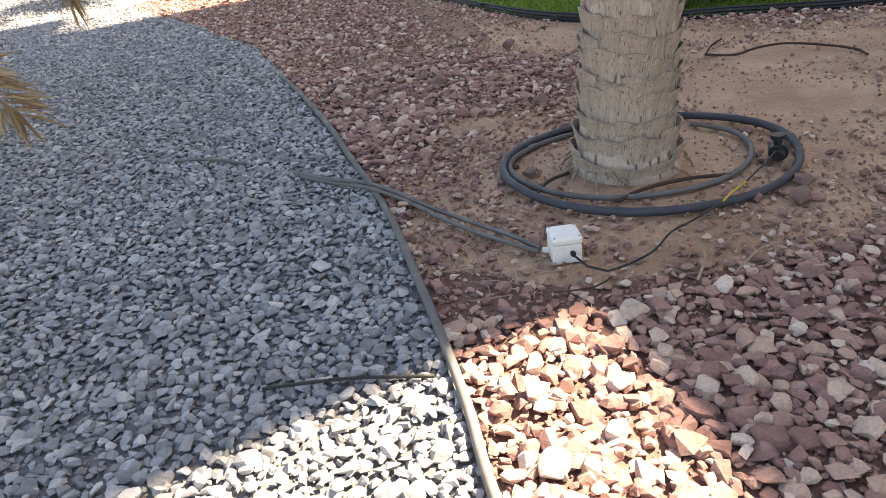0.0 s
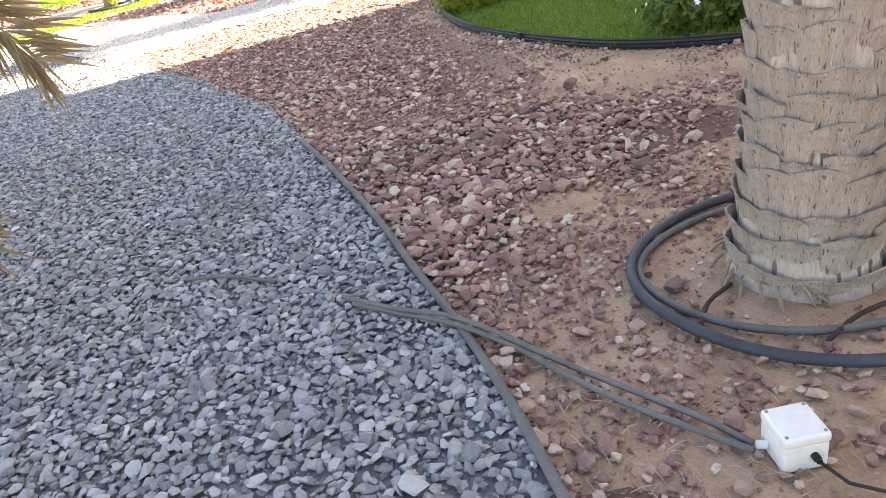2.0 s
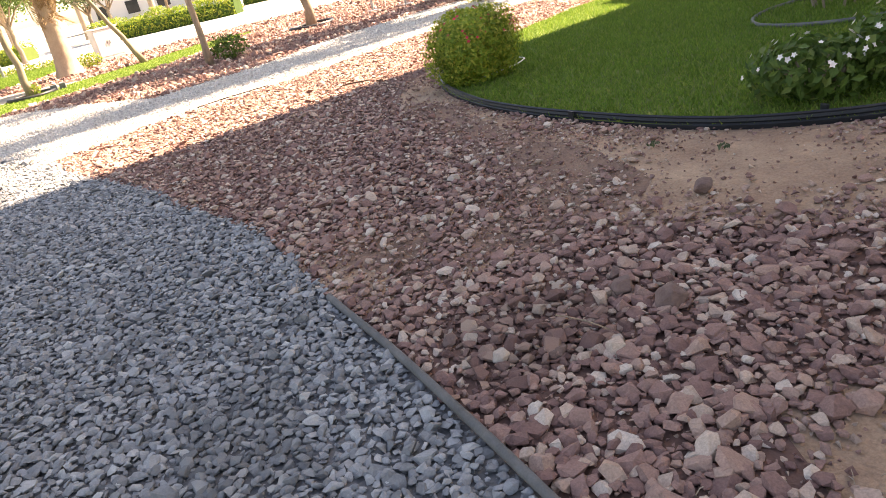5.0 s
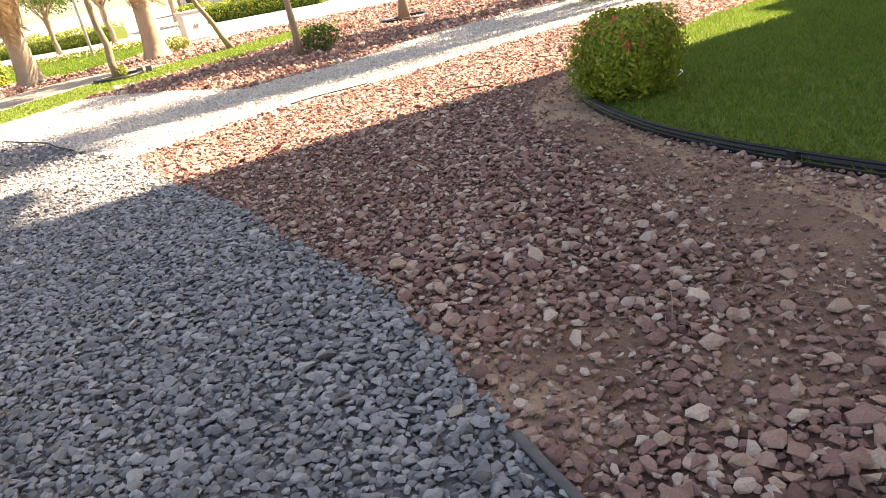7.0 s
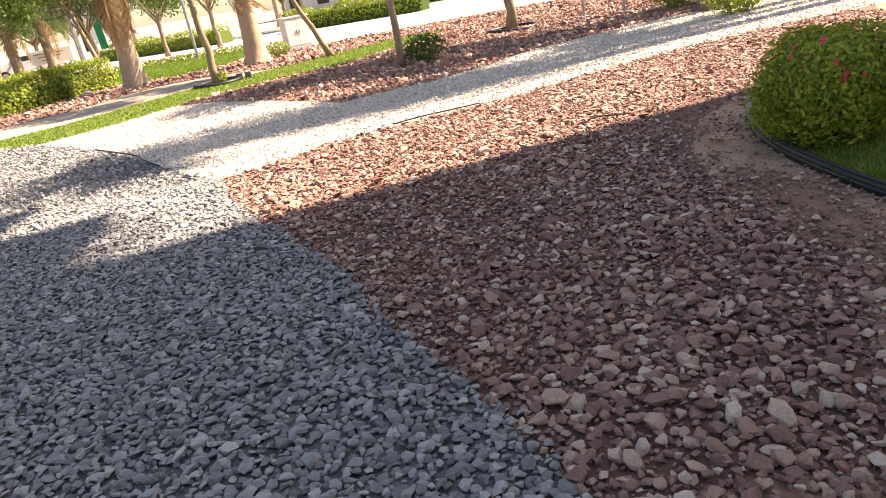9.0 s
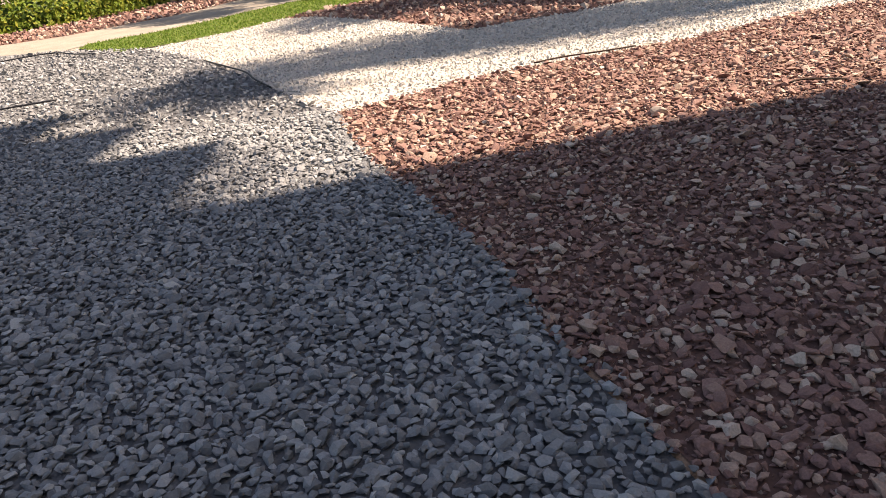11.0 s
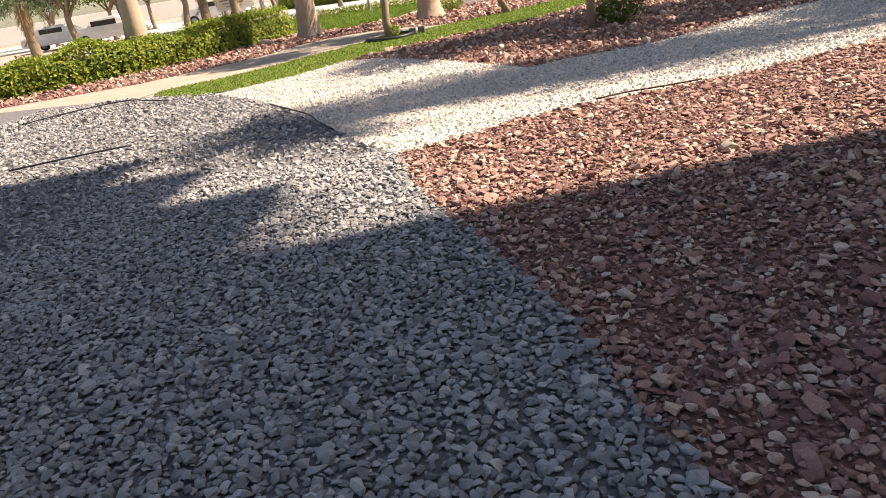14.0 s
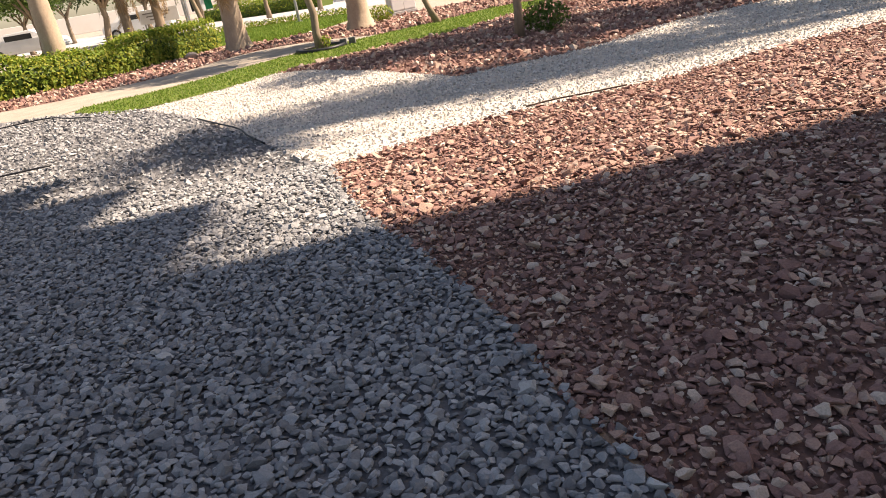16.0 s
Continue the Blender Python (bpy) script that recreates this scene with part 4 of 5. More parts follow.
# far side strips
px, py = jitter(-4, 12, 12.3, 25, 0.1, 0.5)
keep = inside(px, py, mulch_poly)
px, py = px[keep], py[keep]
scatter("red_rock", px, py, np.zeros(len(px)), rng.lognormal(math.log(0.105), 0.3, len(px)), SH9, M["red_stone"], mulch_bed, "broken dark red rock pieces under trees")
px, py = jitter(-14, 8, 17, 28, 0.14, 0.5)
keep = inside(px, py, mulch2_poly)
px, py = px[keep], py[keep]
scatter("mulch", px, py, np.zeros(len(px)), rng.lognormal(math.log(0.13), 0.3, len(px)), SH9, M["red_stone"], hedge_bed, "brown red rock mulch in front of the hedge")
px, py = jitter(-7, 9, 8.6, 17, 0.05, 0.5)
keep = inside(px, py, white_poly)
px, py = px[keep], py[keep]
scatter("white_pebbles", px, py, np.full(len(px), -0.002), rng.lognormal(math.log(0.042), 0.3, len(px)), SH9, M["white_stone"], white_bed, "small cream white pebbles")


def rock(x, y, size, mat, label, seed, flat=0.6, rz=0):
    """One larger stone with worn edges."""
    g = np.random.default_rng(seed)
    bm = bmesh.new()
    for c in g.normal(size=(22, 3)):
        c /= np.linalg.norm(c)
        bm.verts.new(c * g.uniform(0.85, 1.0))
    bmesh.ops.convex_hull(bm, input=list(bm.verts))
    bmesh.ops.delete(bm, geom=[v for v in bm.verts if not v.link_faces], context="VERTS")
    bmesh.ops.bevel(bm, geom=list(bm.edges), offset=0.06, segments=1, affect="EDGES")
    bmesh.ops.transform(bm, matrix=Matrix.Diagonal((size / 2, size * 0.36, size / 2 * flat, 1)), verts=bm.verts)
    ob = part("rock", bm, mat)
    ob.matrix_basis = pose(x, y, size / 2 * flat * 0.7, 0, 0, rz)
    return tagged(ob, label, "rock", "loose larger rocks")


for x, y, s, mt, lb, rz in ((1.165, -2.14, 0.15, "pale_rock", "pale cream angular rock on red gravel", 20), (0.70, 1.185, 0.11, "pale_rock", "pale cream flat rock beside the border", 60),
                            (1.40, 1.07, 0.2, "brown_rock", "large dark brown broken rock", 10), (1.33, 1.28, 0.16, "brown_rock", "large dark brown broken rock", 50),
                            (1.86, 0.22, 0.15, "brown_rock", "flat reddish brown slab of rock", 0), (1.66, 3.38, 0.11, "pale_rock", "pale stone among red rock", 30),
                            (2.25, -1.68, 0.15, "brown_rock", "dark brown rock beside the hose ring", 30), (2.38, -1.55, 0.13, "brown_rock", "dark brown rock beside the hose ring", 80),
                            (1.33, -0.83, 0.11, "brown_rock", "dark brown rock inside the hose ring", 20), (0.88, 7.5, 0.16, "pale_rock", "pale stone in sunlit red gravel", 0),
                            (1.38, 1.41, 0.11, "brown_rock", "dark brown broken rock in red gravel", 70), (0.88, 1.08, 0.1, "brown_rock", "dark brown broken rock in red gravel", 25),
                            (0.6, 1.43, 0.1, "brown_rock", "dark brown broken rock beside the border", 45), (2.25, 1.83, 0.16, "brown_rock", "flat reddish brown stone on sand", 15),
                            (0.16, 2.43, 0.09, "pale_rock", "pale tan stone among grey gravel", 10), (1.44, 3.23, 0.12, "pale_rock", "pale flat stone among red rock", 5),
                            (1.03, 2.74, 0.1, "pale_rock", "pale flat stone among red rock", 20),
                            (-7.36, 23.5, 0.45, "pale_rock", "pale boulder in front of the hedge", 0), (0.62, -2.68, 0.14, "pale_rock", "white broken rock in sunlit gravel", 40),
                            (0.83, -2.62, 0.13, "pale_rock", "white broken rock in sunlit gravel", 75), (0.95, -2.45, 0.12, "pale_rock", "white broken rock in sunlit gravel", 10)):
    rock(x, y, s, M[mt], lb, int(abs(x * 1000 + y * 77)), 0.55, rz)

# dry straw and bits of leaf on the bare soil
V, F = [], []
for cx, cy, rx, ry, n in ((0.85, -1.5, 0.28, 0.5, 130), (1.6, -1.75, 0.8, 0.2, 90), (1.5, -0.1, 0.7, 0.3, 60), (2.0, 2.6, 0.5, 0.8, 90), (1.2, 2.5, 0.5, 0.3, 50), (3.0, 0.0, 0.9, 0.7, 60), (2.2, 4.6, 0.3, 1.2, 60)):
    for _ in range(n):
        x, y, a = cx + float(rng.normal(0, 0.6)) * rx, cy + float(rng.normal(0, 0.6)) * ry, float(rng.uniform(0, 6.283))
        h = float(rng.uniform(0.01, 0.045))
        v2, f2 = tube([(x - h * math.cos(a), y - h * math.sin(a), 0.012), (x, y, 0.02), (x + h * math.cos(a), y + h * math.sin(a), 0.01)], float(rng.uniform(0.0009, 0.002)), 3)
        o = len(V)
        V += list(v2)
        F += [tuple(k + o for k in q) for q in f2]
tagged(link("dry_straw", V, F, M["straw"], red_bed), "pale dry straw scattered on bare soil", kind="stuff")

# dead twigs on the ground
for pts, r, mt, lb in (([(3.3, 0.52, 0.02), (3.44, 0.36, 0.03), (3.62, 0.36, 0.05), (3.87, 0.31, 0.05), (4.14, 0.06, 0.02), (4.1, -0.15, 0.02)], 0.009, "dark_twig", "dark bent dead branch lying on sand"),
                       ([(3.3, 0.52, 0.02), (3.42, 0.62, 0.05), (3.56, 0.7, 0.06)], 0.008, "dark_twig", "short dark side shoot of the dead branch"),
                       ([(0.67, -1.22, 0.03), (0.66, -1.3, 0.03), (0.69, -1.4, 0.02)], 0.005, "twig", "short dry twig on red soil"),
                       ([(0.95, -1.95, 0.05), (1.1, -1.98, 0.05), (1.2, -1.93, 0.04)], 0.0035, "dark_twig", "short dry twig on red gravel"),
                       ([(1.53, -1.35, 0.02), (1.7, -1.3, 0.03), (1.95, -1.3, 0.03), (2.15, -1.34, 0.02)], 0.009, "dark_twig", "dead palm stalk lying inside the hose ring"),
                       ([(1.2, -1.15, 0.02), (1.35, -1.0, 0.03), (1.5, -0.93, 0.02)], 0.009, "dark_twig", "dead palm stalk lying inside the hose ring"),
                       ([(1.45, -2.1, 0.05), (1.55, -2.0, 0.07), (1.6, -1.9, 0.06)], 0.006, "twig", "thin dry stem on red gravel"),
                       ([(0.93, -1.77, 0.03), (1.02, -1.8, 0.04), (1.12, -1.78, 0.03)], 0.0027, "twig", "thin pale dry stem on red soil"),
                       ([(0.66, -1.84, 0.03), (0.74, -1.87, 0.04), (0.82, -1.87, 0.03)], 0.0027, "twig", "thin pale dry stem on red soil"),
                       ([(1.59, -2.12, 0.05), (1.69, -2.08, 0.08), (1.79, -2.03, 0.07)], 0.005, "twig", "thin pale dry stem on red gravel"),
                       ([(1.2, 2.7, 0.03), (1.14, 2.6, 0.05), (1.07, 2.5, 0.03)], 0.0027, "twig", "thin pale dry stem on red soil"),
                       ([(0.97, 1.22, 0.07), (1.02, 1.1, 0.08), (1.06, 1.0, 0.07)], 0.0027, "twig", "thin pale dry stem on red rock"),
                       ([(2.35, 4.55, 0.02), (2.28, 4.42, 0.03), (2.3, 4.25, 0.02)], 0.0027, "twig", "thin pale dry stem beside the edging"),
                       ([(1.9, 7.72, 0.06), (2.0, 7.75, 0.07), (2.3, 7.7, 0.05)], 0.008, "dark_twig", "short dead stick on red rock"),
                       ([(0.28, 9.62, 0.03), (0.6, 9.72, 0.035), (0.95, 9.74, 0.04), (1.35, 9.86, 0.03)], 0.009, "dark_twig", "strip of dark border pipe between gravels")):
    tagged(tube_ob("twig", smooth_line(pts, 0.05), r, M[mt], sides=6), lb, "twig", "dead twigs")
for pts in ([(-8.7, 13.9, 0.05), (-8.1, 14.5, 0.06), (-7.3, 14.9, 0.06), (-6.7, 14.5, 0.05), (-6.2, 14.2, 0.05)], [(-6.3, 10.1, 0.05), (-5.6, 10.35, 0.06), (-5.05, 10.6, 0.05)], [(-2.45, 10.0, 0.02), (-2.72, 10.45, 0.04), (-2.95, 10.95, 0.045), (-3.35, 11.55, 0.04), (-3.9, 12.4, 0.02)]):
    tagged(tube_ob("border_pipe", smooth_line(pts, 0.1), 0.011, M["black_plastic"], sides=8), "black plastic border pipe on sunlit grey gravel", "pipe", "far border pipes")

# ---------------------------------------------------------------- lawn, edging and its plants
edge_pts = smooth_line(LAWN, 0.12)
nrm = np.gradient(edge_pts, axis=0)
nrm = np.stack([-nrm[:, 1], nrm[:, 0]], 1)
nrm /= np.linalg.norm(nrm, axis=1, keepdims=True)
prof = [(0.0, -0.02), (0.004, 0.024), (-0.006, 0.036), (0.004, 0.048), (-0.004, 0.066), (0.0, 0.076), (-0.012, 0.085), (-0.022, 0.081), (-0.02, 0.07), (-0.02, -0.02)]
V, F = [], []
for i, (p, q) in enumerate(zip(edge_pts, nrm)):
    lean_ = 0.012 * math.sin(i * 0.35)
    for o, z in prof:
        V.append((p[0] - q[0] * 0 + q[0] * -(o + lean_ * z * 8), p[1] + q[1] * -(o + lean_ * z * 8), z))
m_ = len(prof)
for i in range(len(edge_pts) - 1):
    for j in range(m_):
        j2 = (j + 1) % m_
        F.append((i * m_ + j, i * m_ + j2, (i + 1) * m_ + j2, (i + 1) * m_ + j))
edging = tagged(link("lawn_edging", V, F, M["black_plastic"], smooth=False), "black ribbed plastic strip edging the curved lawn", "edging")
part("joint", box_bm(0.012, 0.07, 0.09, (2.615, 3.62, 0.042), 0.003), M["black_plastic"], edging)
part("stake", box_bm(0.02, 0.05, 0.05, (3.42, 2.1, 0.075), 0.004), M["black_plastic"], edging)
grass_blades("grass", LAWN_S + LAWN_BACK, 190000, 0.035, lawn, 0.03, "short mown green grass blades", 0.006)
grass_blades("grass", STRIP_LOW + STRIP_UP, 45000, 0.035, strip, 0.006, "mown green grass blades", 0.012)
grass_blades("grass", lawn2_poly, 25000, 0.08, far_lawn, 0.0, "mown green grass blades", 0.02)

bush = shrub("flowering_bush", 2.99, 5.99, (0.46, 0.42, 0.37), M["leaf_bush_sunlit"], "clipped yellow-green bush with small red flowers on the lawn corner", 15000, 0.046, 0.02, flowers=M["petal_red"], n_flowers=70, flower=0.042, lump=0.2, flat_top=True, rot=30)
rim = tagged(tube_ob("planting_ring", smooth_line([(3.7, 6.35, 0.05), (3.66, 6.15, 0.06), (3.45, 5.98, 0.06), (3.17, 5.88, 0.06), (2.9, 5.8, 0.05)], 0.05), 0.008, M["white_plastic"], sides=8), "pale plastic ring round the flowering bush", "edging")
for x, y, rx, ry, rz in ((3.72, 2.42, 0.42, 0.3, 0.2), (4.25, 2.1, 0.5, 0.34, 0.26), (4.9, 1.8, 0.55, 0.36, 0.27), (5.6, 1.55, 0.55, 0.36, 0.27), (6.4, 1.35, 0.6, 0.4, 0.27)):
    shrub("flower_plant", x, y, (rx, ry, rz), M["leaf"], "low green plant with white pink-eyed flowers behind black edging", 900, 0.09, 0.02, flowers=M["petal_white"], n_flowers=34, flower=0.045, lump=0.3, rot=-25)
shrub("shrub", 6.3, 4.4, (0.8, 0.75, 0.55), M["leaf_yellow"], "loose green shrub in a ringed planting hole on the lawn", 1500, 0.1, 0.02, lift=0.3, lump=0.5)
tagged(tube_ob("planting_ring", loop_path(6.2, 4.25, 0.85, 0.75, 0.04)[:-1], 0.022, M["hose_dusty"], sides=8, closed=True), "grey edging ring round the lawn shrub", "edging")
for x, y in ((2.75, 2.2), (2.55, 2.6)):
    shrub("weed", x, y, (0.05, 0.04, 0.016), M["leaf_grey"], "tiny yellow-green weed tuft on sand", 26, 0.028, 0, stems=False)

# ---------------------------------------------------------------- drooping fronds beside the path
def droop_frond(points, leaf_len, label, seed, n=46, width=0.026, rows=((1, -0.25, -0.12), (0.2, 0.1, -1))):
    """A dead feather frond whose stalk follows the given points."""
    g = np.random.default_rng(seed)
    path = smooth_line(points, 0.06)
    ob = empty("palm_frond", pose(*points[0]))
    o3 = np.array(points[0])
    rv, rf = tube(path - o3, np.linspace(0.014, 0.003, len(path)), 6)
    link("stalk", rv, rf, M["dry_frond"], ob)
    V, F = [], []
    for i in range(n):
        u = 0.45 + 0.55 * i / (n - 1)
        k = min(len(path) - 2, int(u * (len(path) - 1)))
        c = path[k] - o3 + (path[k + 1] - path[k]) * g.uniform(0, 1)
        for row in rows:
            d = np.array(row) + g.normal(0, 0.16, 3)
            d /= np.linalg.norm(d)
            L = leaf_len * g.uniform(0.6, 1.1) * (1.15 - 0.5 * u)
            w = np.cross(d, np.array([0.2, 1.0, 0.3]) + g.normal(0, 0.4, 3))
            w = w / np.linalg.norm(w) * width
            q = np.cross(w, d)
            mid, tip = c + d * L * 0.45, c + d * L + np.array([0, 0, -0.08 * L])
            o = len(V)
            V += [c, mid + w * 0.5 + q * 0.3, mid - w * 0.5 + q * 0.3, mid, tip]
            F += [(o, o + 1, o + 3), (o, o + 3, o + 2), (o + 1, o + 4, o + 3), (o + 3, o + 4, o + 2)]
    tri_mesh("foliage", np.array(V), np.array(F), M["dry_frond"], ob)
    return tagged(ob, label, "palm frond", "dead fronds by the path")


droop_frond([(-3.1, 1.6, 1.9), (-2.4, 1.55, 2.0), (-1.65, 1.5, 1.72), (-1.12, 1.44, 1.32), (-0.97, 1.41, 1.03)], 0.6, "dry drooping palm frond with withered leaflets", 5, 110)
droop_frond([(-3.1, 1.5, 1.7), (-2.5, 1.25, 1.65), (-1.9, 0.9, 1.22), (-1.44, 0.5, 0.78), (-1.22, 0.3, 0.52)], 0.46, "dry drooping palm frond with withered leaflets", 9, 90)
date_palm(-3.25, 1.55, 1.75, 0.2, 0.18, 16, 1.5, "low palm with dry drooping fronds beside the gravel", "trunk", "leaf_grey", 0, 77)

# ---------------------------------------------------------------- trees beyond the gravel
date_palm(-6.13, 24.19, 3.2, 0.33, 0.24, 16, 2.2, "tall palm with smooth pale trunk and hanging dry fronds", dry=16, seed=3, flare=1.35)
date_palm(-2.49, 24.46, 3.5, 0.34, 0.23, 16, 2.2, "tall palm with smooth pale trunk and hanging dry fronds", dry=14, seed=4, flare=1.4)
date_palm(-10.34, 22.01, 4.4, 0.31, 0.22, 16, 2.2, "tall palm with smooth pale trunk beside the hedge", dry=10, seed=5, flare=1.4)
leafy_tree(-3.1, 19.77, 2.5, 0.1, 1.5, 1.8, M["leaf_grey"], "thin-trunked tree with grey-green leaves in the grass strip", seed=2, lean=(-0.15, 0.0))
leafy_tree(1.06, 15.64, 3.0, 0.08, 1.2, 1.8, M["leaf"], "slim straight young tree in red rock bed", seed=3, lean=(0.05, 0), n=1800)
leafy_tree(4.27, 19.24, 3.0, 0.13, 1.5, 2.0, M["leaf"], "sturdy young tree in a ringed planting pit", seed=4, n=1800)
leafy_tree(-0.23, 21.79, 2.6, 0.085, 1.5, 1.7, M["leaf"], "slender tree leaning over the grass strip", seed=5, lean=(-1.15, 0.1))
leafy_tree(-7.55, 26.5, 2.6, 0.09, 1.6, 1.9, M["leaf"], "thin dark leaning tree at the hedge end", seed=6, lean=(-0.55, 0.2))
leafy_tree(7.3, 15.2, 3.0, 0.17, 1.4, 1.8, M["leaf"], "tree with thick trunk among low shrubs", seed=7, n=1500)
leafy_tree(-13.5, 33, 2.2, 0.16, 2.6, 2.6, M["leaf"], "dark green spreading tree behind the hedge", seed=8, n=9000, leaf=0.17)
leafy_tree(-17.5, 31, 2.0, 0.17, 2.8, 2.6, M["leaf_grey"], "grey-green spreading tree behind the hedge", seed=9, n=9000, leaf=0.17)
leafy_tree(-21, 42, 2.2, 0.2, 3.2, 2.8, M["leaf"], "dark green spreading tree by the parking", seed=10, n=8000, leaf=0.22)
leafy_tree(-9.2, 44, 2.2, 0.14, 2.4, 2.4, M["leaf"], "round dark green tree beside the road", seed=11, n=3000, leaf=0.18)
leafy_tree(-6.0, 42, 2.2, 0.14, 2.2, 2.2, M["leaf"], "round dark green tree beside the road", seed=12, n=3000, leaf=0.18)
for i, (x, y) in enumerate(((-11.0, 37.5), (-26, 50), (-33, 46), (-17, 47), (-1.5, 54))):
    leafy_tree(x, y, 2.0, 0.16, 2.9, 2.8, M["leaf" if i % 2 else "leaf_grey"], "broad shade tree behind the far lawn", seed=90 + i, n=7000, leaf=0.2)
for i, (x, y, h) in enumerate(((-15.5, 40, 3.0), (-14.2, 41, 3.2), (-24, 38, 3.0), (1.5, 62, 4.5), (6.5, 60, 4.5), (-4, 66, 4.5), (11.5, 57, 4.5), (-10, 70, 4.5), (-18, 74, 4.5))):
    date_palm(x, y, h, 0.26, 0.22, 18, 2.4, "distant date palm with grey-green crown" if y > 50 else "short date palm behind the hedge", "bark" if y < 50 else "pale_trunk", dry=4, seed=20 + i, flare=1.2)
for i, (x, y) in enumerate(((-28, 60), (-20, 64), (-13, 62), (-34, 56), (-3, 58), (9, 62), (16, 58), (-40, 66), (-26, 74), (3, 70))):
    leafy_tree(x, y, 2.2, 0.18, 3.4, 3.2, M["leaf" if i % 3 else "leaf_grey"], "distant round shade tree beyond the road", seed=70 + i, n=2600, leaf=0.3)
# palms added outside the view whose crowns shade the pebble band and beds nearby
for i, (x, y, h, l) in enumerate(((14.0, 9.2, 17.0, 2.4), (13.2, 17.3, 12.2, 1.7), (17.5, 16.2, 12.8, 1.6), (14.5, 14.3, 17.9, 1.6), (19, 19.0, 12.2, 2.0), (16.0, 18.6, 12.5, 1.8))):
    date_palm(x, y, h * RISE, 0.25, 0.2, 46 if l > 2.2 else 40, l, "unseen tall date palm added to cast shade", dry=6, seed=50 + i)


def shadow_tree(x, y, z0, z1, r, seed):
    """Unseen narrow clipped tree added for its shade: bare trunk, tall dense upright crown."""
    tree = empty("tree", pose(x, y, 0))
    V, F, _ = branch_set((0, 0, -0.05), (0, 0, (z0 + z1) / 2), 0.16, r * 0.6, 6, seed)
    link("trunk", V, F, M["bark"], tree, smooth=True)
    p, nn = blob_points(11000, (0, 0, (z0 + z1) / 2), (r, r, (z1 - z0) / 2), 0.2, 14, 0.28)
    v, f = leaf_quads(p, nn, 0.17, 0.1, 0.2)
    tri_mesh("crown", v, f, M["leaf"], tree)
    return tagged(tree, "unseen tall narrow tree added to cast a band of shade", "tree")


# placed out of view to shade the white pebbles and the far red rock
shadow_tree(13.0, 14.6, 8.6 * RISE, 17.0 * RISE, 1.45, 31)
shadow_tree(17.0, 20.3, 14.0 * RISE, 20.8 * RISE, 1.5, 32)


def tree_pit(x, y, r):
    p = tagged(tube_ob("tree_pit_ring", loop_path(x, y, r, r, 0.04)[:-1], 0.05, M["black_plastic"], sides=6, closed=True), "dark plastic ring round a tree base", "edging", "tree pit rings")
    return p


tree_pit(-3.1, 19.7, 0.55)
tree_pit(4.27, 19.2, 0.6)
for x, y in ((-2.55, 19.75), (-2.35, 19.85)):
    tagged(part("block", box_bm(0.16, 0.14, 0.16, (x, y, 0.08), 0.015), M["grey_bed"]), "dark concrete block beside the tree base", "block", "blocks at tree base")
shrub("shrub", 1.55, 15.75, (0.45, 0.35, 0.28), M["leaf"], "low dark green shrub beside a young tree", 700, 0.09)
shrub("shrub", -3.0, 19.72, (0.18, 0.16, 0.16), M["leaf_yellow"], "small yellow-green tuft at the tree base", 200, 0.07)
shrub("shrub", 7.4, 16.8, (0.6, 0.6, 0.45), M["leaf_yellow"], "bright yellow-green round shrub", 1200, 0.09)
shrub("shrub", 7.1, 13.9, (0.55, 0.7, 0.35), M["leaf_yellow"], "low yellow-green shrub beside a trunk", 1200, 0.09)
shrub("shrub", -1.9, 25.6, (0.4, 0.4, 0.25), M["leaf_yellow"], "small green shrub beside a palm", 500, 0.09)


